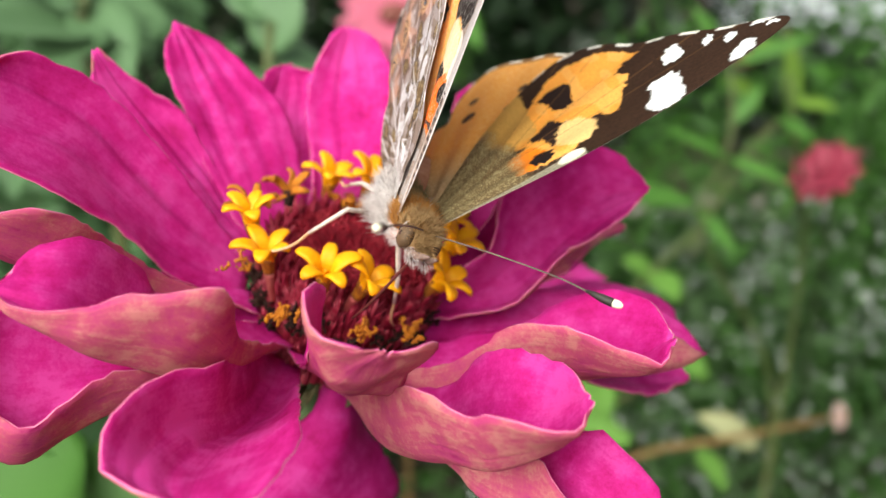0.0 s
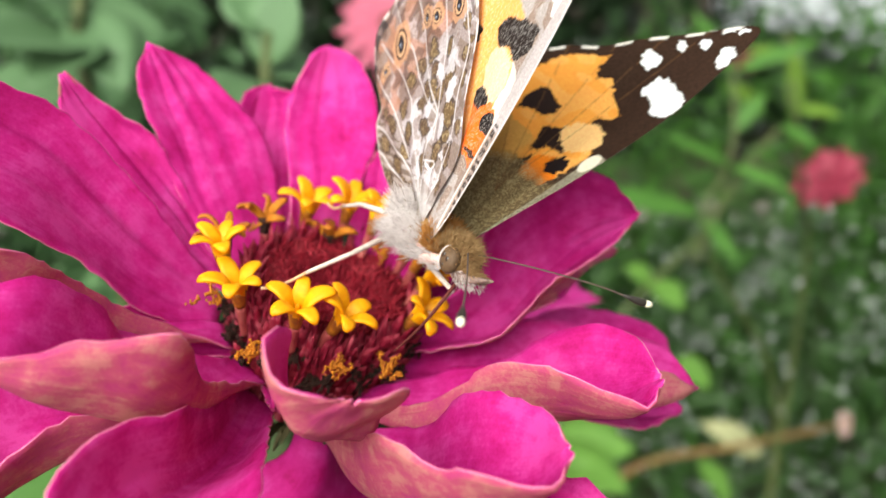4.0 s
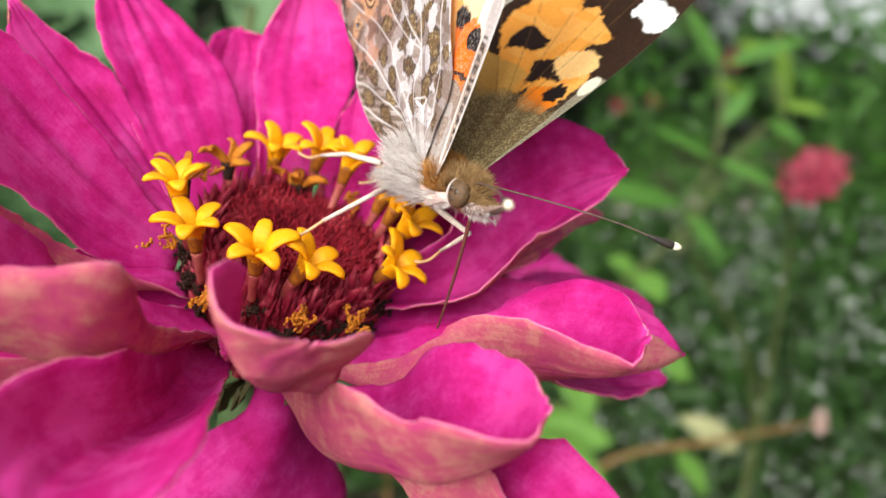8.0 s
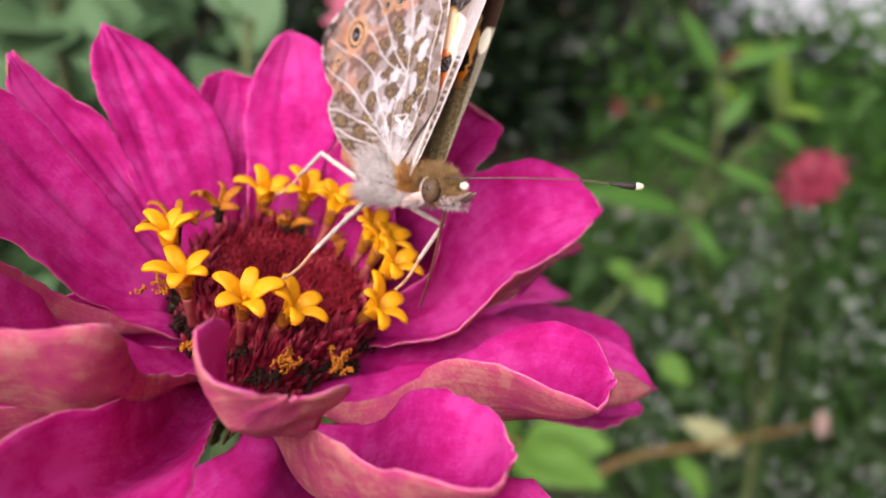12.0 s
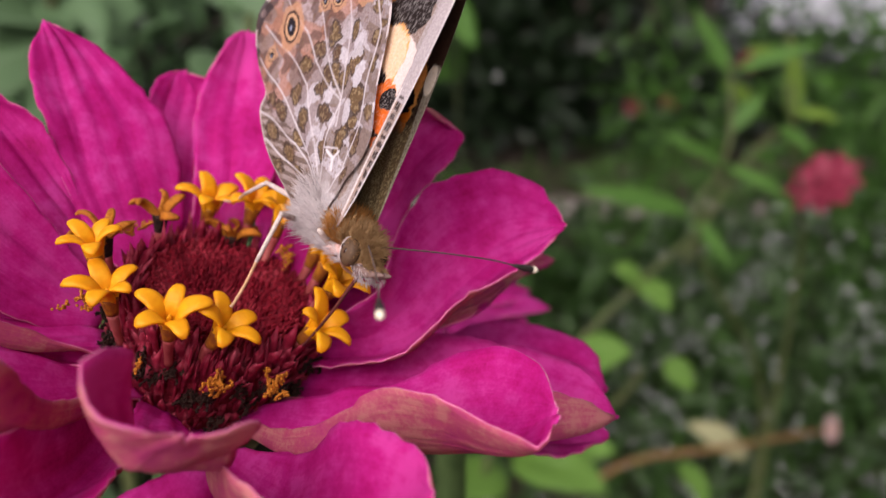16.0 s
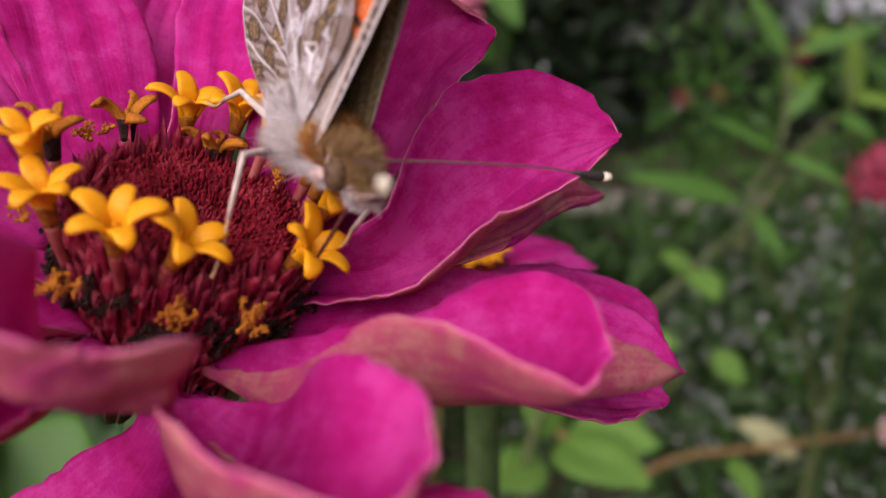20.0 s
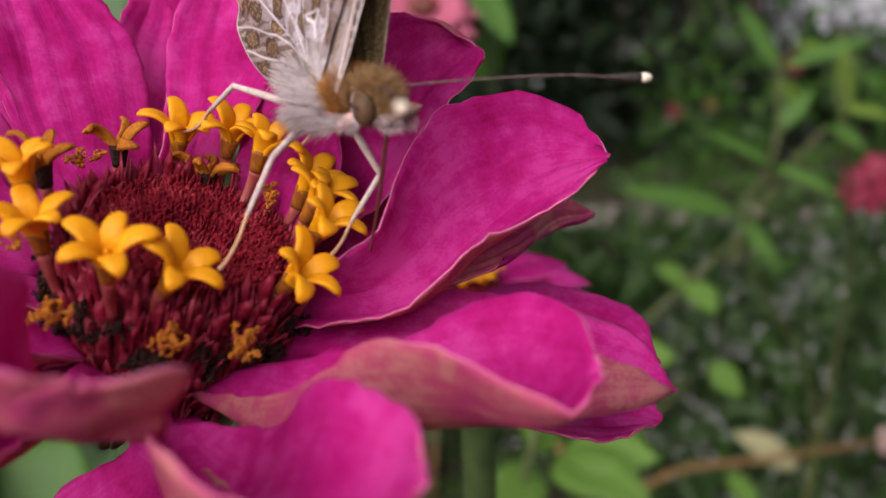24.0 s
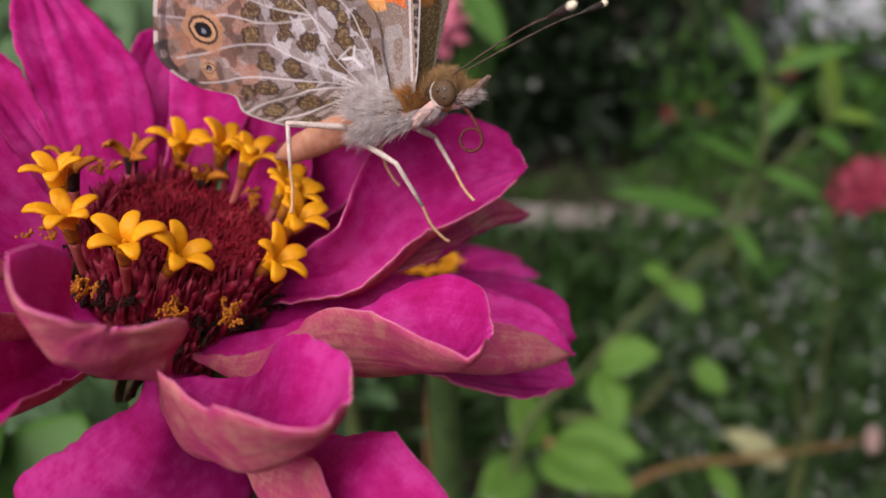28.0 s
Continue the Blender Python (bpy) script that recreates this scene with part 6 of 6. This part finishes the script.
def near_plants():
    # the pale leaves of the same plant, left of and below the flower
    stalk_plant("zinnia_leaves", "broad pale green leaves behind the magenta flower", [[(-0.10, 0.20, 0.02), (-0.11, 0.22, 0.45), (-0.113, 0.232, 0.729), (-0.113, 0.246, 0.750)]],
                [((-0.110, 0.234, 0.729), (-0.131, 0.193, 0.742), 0.030, 0.15), ((-0.111, 0.234, 0.733), (-0.085, 0.243, 0.733), 0.034, 0.2), ((-0.111, 0.233, 0.731), (-0.116, 0.197, 0.725), 0.026, 0.1),
                 ((-0.116, 0.244, 0.739), (-0.091, 0.207, 0.722), 0.024, 0.25), ((-0.116, 0.244, 0.739), (-0.129, 0.228, 0.752), 0.03, 0.1), ((-0.122, 0.249, 0.718), (-0.146, 0.212, 0.706), 0.03, 0.1), ((-0.122, 0.262, 0.732), (-0.099, 0.268, 0.716), 0.03, 0.2)], LEAF_PALE, 0.003)
    stalk_plant("zinnia_side_shoot", "side shoot with upright pale green leaves", [[(-0.03, 0.26, 0.02), (-0.035, 0.27, 0.5), (-0.062, 0.275, 0.705), (-0.059, 0.280, 0.724)]],
                [((-0.062, 0.277, 0.711), (-0.049, 0.284, 0.744), 0.024, 0.0), ((-0.062, 0.275, 0.705), (-0.070, 0.243, 0.708), 0.03, 0.3), ((-0.059, 0.280, 0.724), (-0.076, 0.289, 0.744), 0.022, 0.1), ((-0.062, 0.276, 0.709), (-0.041, 0.301, 0.708), 0.03, 0.2)], LEAF_PALE, 0.003)
    stalk_plant("zinnia_lower_leaves", "green leaves low under the flower", [[(-0.06, 0.05, 0.02), (-0.055, 0.05, 0.45), (-0.065, 0.048, 0.682)]],
                [((-0.066, 0.039, 0.689), (-0.051, 0.051, 0.694), 0.030, 0.1), ((-0.064, 0.046, 0.680), (-0.045, 0.047, 0.684), 0.024, 0.2), ((-0.066, 0.047, 0.682), (-0.067, 0.045, 0.699), 0.024, 0.2), ((-0.046, 0.046, 0.681), (-0.042, 0.057, 0.692), 0.018, 0.1)], LEAF_MID, 0.003)
    # lance-leaved stalks to the right
    stalk_plant("lance_leaf_plant", "slender green plant with long lance-shaped leaves", [[(0.30, 0.62, 0.0), (0.31, 0.64, 0.3), (0.203, 0.562, 0.510), (0.230, 0.597, 0.567), (0.234, 0.634, 0.633)], [(0.195, 0.557, 0.494), (0.231, 0.590, 0.546), (0.270, 0.611, 0.585)]],
                [((0.226, 0.586, 0.561), (0.170, 0.578, 0.595), 0.014, 0.2), ((0.226, 0.586, 0.561), (0.270, 0.556, 0.552), 0.014, 0.3), ((0.203, 0.569, 0.528), (0.110, 0.557, 0.561), 0.021, 0.25), ((0.199, 0.570, 0.526), (0.225, 0.531, 0.506), 0.015, 0.3),
                 ((0.237, 0.632, 0.625), (0.295, 0.617, 0.651), 0.015, 0.1), ((0.270, 0.611, 0.585), (0.290, 0.579, 0.579), 0.014, 0.3), ((0.235, 0.631, 0.620), (0.207, 0.659, 0.672), 0.017, 0.1), ((0.232, 0.611, 0.580), (0.264, 0.631, 0.611), 0.014, 0.1)], LEAF_MID, 0.0022)
    stalk_plant("lime_leaf_plant", "upright stalk with bright yellow-green leaves", [[(0.36, 0.74, 0.0), (0.37, 0.76, 0.4), (0.296, 0.639, 0.563), (0.293, 0.682, 0.646)]],
                [((0.294, 0.645, 0.580), (0.290, 0.661, 0.645), 0.017, 0.0), ((0.266, 0.658, 0.591), (0.239, 0.660, 0.609), 0.021, 0.1), ((0.293, 0.667, 0.626), (0.255, 0.671, 0.637), 0.014, 0.1), ((0.294, 0.647, 0.589), (0.329, 0.633, 0.588), 0.014, 0.2)], LEAF_LIME, 0.0024)
    stalk_plant("leaning_stem_plant", "leaning brownish stem with green oval leaves", [[(0.06, 0.40, 0.0), (0.036, 0.364, 0.426), (0.085, 0.415, 0.487), (0.140, 0.452, 0.529), (0.186, 0.493, 0.548)], [(0.066, 0.391, 0.465), (0.112, 0.398, 0.466), (0.139, 0.424, 0.478)]],
                [((0.092, 0.417, 0.490), (0.125, 0.398, 0.508), 0.030, 0.1), ((0.092, 0.415, 0.487), (0.101, 0.368, 0.472), 0.024, 0.2), ((0.056, 0.382, 0.451), (0.037, 0.385, 0.489), 0.028, 0.1), ((0.063, 0.384, 0.454), (0.111, 0.352, 0.470), 0.034, 0.1), ((0.056, 0.380, 0.448), (0.102, 0.324, 0.465), 0.036, 0.1), ((0.049, 0.374, 0.439), (0.019, 0.341, 0.445), 0.03, 0.1),
                 ((0.140, 0.452, 0.529), (0.152, 0.423, 0.524), 0.020, 0.2), ((0.140, 0.452, 0.529), (0.120, 0.450, 0.541), 0.016, 0.2), ((0.157, 0.443, 0.476), (0.177, 0.427, 0.461), 0.02, 0.2), ((0.154, 0.366, 0.453), (0.160, 0.326, 0.454), 0.014, 0.2)], LEAF_FRESH, 0.0024, STALK)
    # a dry twig with a fading bud
    stalk_plant("dry_twig", "brown leaning twig with a pale withered leaf", [[(-0.06, 0.82, 0.0), (-0.03, 0.84, 0.3), (0.112, 0.642, 0.223), (0.210, 0.680, 0.215), (0.301, 0.709, 0.206), (0.447, 0.790, 0.173)]],
                [((0.332, 0.725, 0.192), (0.271, 0.732, 0.224), 0.030, 0.2), ((0.337, 0.722, 0.190), (0.290, 0.714, 0.208), 0.022, 0.1)], LEAF_FADED, 0.0036, TWIG)
    blossom("faded_bud", "pale pink fading bud at the twig's end", (0.453, 0.789, 0.175), (0.6, -0.6, 0.3), 0.016, leafy("bud_pink", (0.45, 0.30, 0.28), (0.62, 0.44, 0.40)), TWIG, 9)
    blossom("red_flower", "blurred red flower on a thin stalk", (0.355, 0.704, 0.507), (-0.55, -0.35, 0.75), 0.033, BLOSSOM_RED, BLOSSOM_RED, 9, (0.42, 0.82, 0.0), 2)
    blossom("pink_flower", "fading dull pink flower behind the butterfly", (-0.023, 0.493, 0.691), (-0.1, -0.75, 0.6), 0.036, BLOSSOM_PINK, BLOSSOM_HEART, 15, (0.0, 0.52, 0.0), 2)
    stalk_plant("pink_flower_leaves", "green pointed leaves beside the pink flower", [[(0.03, 0.50, 0.0), (0.03, 0.51, 0.4), (0.016, 0.496, 0.694)]], [((0.004, 0.497, 0.710), (0.031, 0.462, 0.675), 0.022, 0.1), ((0.002, 0.503, 0.676), (0.023, 0.497, 0.646), 0.03, 0.2), ((-0.008, 0.500, 0.666), (0.013, 0.488, 0.651), 0.03, 0.2)], LEAF_MID, 0.002, STALK_DIM)
    for name, where, r in (("red_flower", (0.347, 1.554, 0.353), 0.018), ("red_flower", (0.420, 1.590, 0.349), 0.016), ("red_flower", (0.509, 1.431, 0.462), 0.018)):
        blossom(name, "small dark red flower far back in the bed", where, (0, -1, 0.2), r, BLOSSOM_DEEP, BLOSSOM_DEEP, 8, (where[0], where[1] + 0.05, 0.0), 1)


near_plants()


def second_zinnia():
    """The next flower head, mostly hidden behind the first."""
    c = FC + Vector((18, 46, -28)) * MM
    thing = new("second_zinnia")
    thing.location = c
    tagged(thing, "second magenta zinnia half hidden behind the first", "flower")
    rng = random.Random(8)
    for k in range(13):
        a = 2 * math.pi * k / 13
        way = Vector((math.cos(a), math.sin(a), 0.12 + rng.uniform(-0.1, 0.25)))
        rows = leaf_rows(way * 4, way, (0, 0, 1), 10 + rng.uniform(-1, 1.5), 8, 0.15, 0.25, 8)
        part("petal", sheet(rows, 0.34, (0, 1, 2), (0, 0, 1)), [PETAL_TOP, PETAL_UNDER, PETAL_RIM], thing)
    bm = bmesh.new()
    bmesh.ops.create_uvsphere(bm, u_segments=18, v_segments=10, radius=0.0048, matrix=Matrix.Diagonal((1, 1, 0.6, 1)))
    part("disc", bm, DISC_RED, thing, "dark crimson flower disc")
    for k in range(8):
        a = 2 * math.pi * k / 8
        m = Matrix.Translation(Vector((math.cos(a) * 3.2, math.sin(a) * 3.2, 1.6)) * MM) @ Matrix.Scale(0.7, 4)
        for s in range(5):
            shared("lobe", LOBE, thing, m @ Matrix.Rotation(s * 1.2566 + k, 4, "Z"))
    bm = bmesh.new()
    tube(bm, spline([Vector((0, 0, -2)) * MM, Vector((2, 4, -60)) * MM, Vector((6, 20, -722)) * MM], 20), 0.0024, 8)
    part("stem", bm, STEM_GREEN, thing, "green stem")


second_zinnia()


def beds():
    leaf_cloud("dark_bush", "dense green shrub with deep shade put into its leaf colour", LEAF_SHADE, [((0.1, 2.5, 0.35), (0.85, 0.42, 0.62), 5200), ((-0.9, 2.5, 0.5), (0.9, 0.42, 0.7), 3600), ((1.0, 2.75, 0.1), (0.5, 0.4, 0.22), 1500), ((-2.2, 2.6, 0.6), (0.9, 0.5, 0.8), 2200), ((0.0, 3.0, 1.1), (0.8, 0.4, 0.8), 3000), ((-1.3, 3.0, 1.2), (1.0, 0.4, 0.8), 2600)], 0.07, 11)
    # Small white leaf-shaped specks strewn over the front of the dark shrub.
    leaf_cloud("white_specks", "scattered small white specks on the dark shrub", SPECK_WHITE, [((0.15, 2.15, 0.5), (0.65, 0.15, 0.5), 60), ((-0.7, 2.1, 0.5), (0.5, 0.15, 0.5), 30)], 0.012, 12, 0.9, "blossom", 0.5)
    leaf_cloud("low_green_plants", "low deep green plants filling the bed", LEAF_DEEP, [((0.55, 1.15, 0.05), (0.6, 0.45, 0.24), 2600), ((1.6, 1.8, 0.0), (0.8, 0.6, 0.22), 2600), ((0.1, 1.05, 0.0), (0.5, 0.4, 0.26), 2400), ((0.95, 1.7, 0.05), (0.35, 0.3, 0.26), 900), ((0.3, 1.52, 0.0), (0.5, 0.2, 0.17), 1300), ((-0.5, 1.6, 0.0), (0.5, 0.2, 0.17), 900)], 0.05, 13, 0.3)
    leaf_cloud("lawn_edge", "strip of green grass beyond the path", LEAF_MID, [((-0.6, 2.06, 0.0), (1.6, 0.12, 0.06), 2600)], 0.04, 17, 0.12, "grass")
    leaf_cloud("left_green_plants", "soft green leaves of plants beyond the flower", LEAF_PALE, [((-0.75, 1.1, 0.35), (0.55, 0.4, 0.38), 1300), ((-0.35, 0.8, 0.25), (0.25, 0.2, 0.3), 500)], 0.07, 14, 0.5)
    leaf_cloud("grey_green_mound", "grey-green mound of fine foliage", LEAF_GREY, [((0.58, 1.02, 0.10), (0.36, 0.28, 0.24), 5200), ((0.30, 0.80, 0.02), (0.3, 0.22, 0.14), 2000)], 0.020, 15, 0.3, "plant")
    leaf_cloud("tiny_white_flowers", "hundreds of tiny white flowers over the grey-green mound", BLOSSOM_PALE, [((0.58, 1.00, 0.12), (0.37, 0.29, 0.25), 2800), ((0.30, 0.78, 0.05), (0.3, 0.22, 0.13), 800)], 0.005, 16, 0.95, "blossom", 0.55)

    leaf_cloud("tall_green_plants", "soft tall green plants at the back of the bed", LEAF_MID, [((0.62, 1.12, 0.42), (0.22, 0.22, 0.42), 1500), ((0.36, 1.35, 0.30), (0.14, 0.16, 0.34), 500)], 0.034, 18, 0.22)


beds()

# ---- what moves ----
def body_pose(row):
    t, x, y, z, rx, ry, rz = row[:7]
    return Matrix.Translation(FC) @ pose(x * MM, y * MM, z * MM, rx, ry, rz)


def between(rows, t):
    """The values of rows (seconds first) at t seconds, on straight lines."""
    if t <= rows[0][0]:
        return Vector(rows[0][1:])
    for a, b in zip(rows, rows[1:]):
        if t <= b[0]:
            f = (t - a[0]) / (b[0] - a[0])
            return Vector(a[1:]).lerp(Vector(b[1:]), f)
    return Vector(rows[-1][1:])


def aimed(at, way, up=(0, 0, 1)):
    """A pose at a place (mm) whose y axis points along way."""
    y = Vector(way).normalized()
    x = y.cross(Vector(up)).normalized()
    z = x.cross(y)
    m = Matrix((x, y, z)).transposed().to_4x4()
    m.translation = Vector(at) * MM
    return m


# seconds, fall of the tongue below straight ahead in degrees, bend of each piece in degrees
TONGUE = [(0, 108, 2), (3, 110, 2), (5.5, 88, 2), (8, 86, 1), (9.5, 90, 2), (11, 112, 2), (12.2, 92, 2), (15, 112, 1), (17, 95, 2), (20, 116, 1), (21.5, 116, 1), (23.5, 96, 3), (24, 106, 1), (25, 112, 0), (26, 98, 3), (27, 95, 8)] + [(27.05 + 0.05 * i, 93 - 3.3 * i, 8 + 6 * i) for i in range(10)] + [(28, 60, 64)]


def motions():
    walk(butterfly, [(row[0], body_pose(row)) for row in BODY])
    front = Vector((math.cos(SWEEP), math.sin(SWEEP), 0))
    for side, fore, hind in wings:
        root = Vector((side * WING_ROOT.x, WING_ROOT.y, WING_ROOT.z)) * MM
        for ob in (fore, hind):
            rows = []
            for t, *_, left, right, twist, swing_fore, swing_hind, swing_left in BODY:
                if side > 0:
                    turn = pose(*root, 0, -(right - 2 * (ob is hind)), 0) @ Matrix.Rotation(radians(twist), 4, front)
                    swing = swing_hind if ob is hind else swing_fore
                else:
                    turn = pose(*root, 0, left, 0)
                    swing = -swing_left * (0.3 if ob is hind else 1.0)
                rows.append((t, turn @ Matrix.Rotation(radians(swing), 4, "Z")))
            walk(ob, rows)
    walk(abdomen, [(t, pose(0, -1.2 * MM, 0, tilt, 0, side)) for t, tilt, side in ((0, -22, -24), (11, -22, -24), (12, -16, -14), (26.5, -16, -14), (27.3, -6, -4), (28, 0, 0))])
    for side, ob, rows in ((-1, feelers[0], LEFT_ANTENNA), (1, feelers[1], RIGHT_ANTENNA)):
        walk(ob, [(row[0], aimed((side * 0.5, 5.7, 0.85), row[1:])) for row in rows])
    steps = {k: [] for k in range(len(tongue))}
    for t, fall, bend in TONGUE:
        place, a = Vector((0, 5.7, -1.2)), radians(-fall)
        for k in range(len(tongue)):
            way = Vector((0, math.cos(a), math.sin(a)))
            steps[k].append((t, aimed(place, way, (1, 0, 0))))
            place = place + way * 0.55
            a -= radians(0.57 * bend * (0.15 if k < 5 else 1.0))
    for k, ob in enumerate(tongue):
        walk(ob, steps[k])
    for (hip, thigh, shin, feet, knee), (upper, lower) in zip(LEGS, legs):
        ups, lows = [], []
        for row in BODY:
            t = row[0]
            inv = body_pose(row).inverted()
            foot = inv @ (FC + between(feet, t) * MM) / MM
            way = foot - Vector(hip)
            d = min(max(way.length, 1.0), (thigh + shin) * 0.995)
            way = way.normalized()
            lift = Vector(knee) - way * Vector(knee).dot(way)
            c = (thigh ** 2 + d * d - shin ** 2) / (2 * thigh * d)
            c = max(-1.0, min(1.0, c))
            joint = Vector(hip) + (way * c + lift.normalized() * math.sqrt(1 - c * c)) * thigh
            ups.append((t, aimed(hip, joint - Vector(hip), (0.3, 0.2, 1))))
            lows.append((t, aimed(joint, foot - joint, (0.3, 0.2, 1))))
        walk(upper, ups)
        walk(lower, lows)


motions()
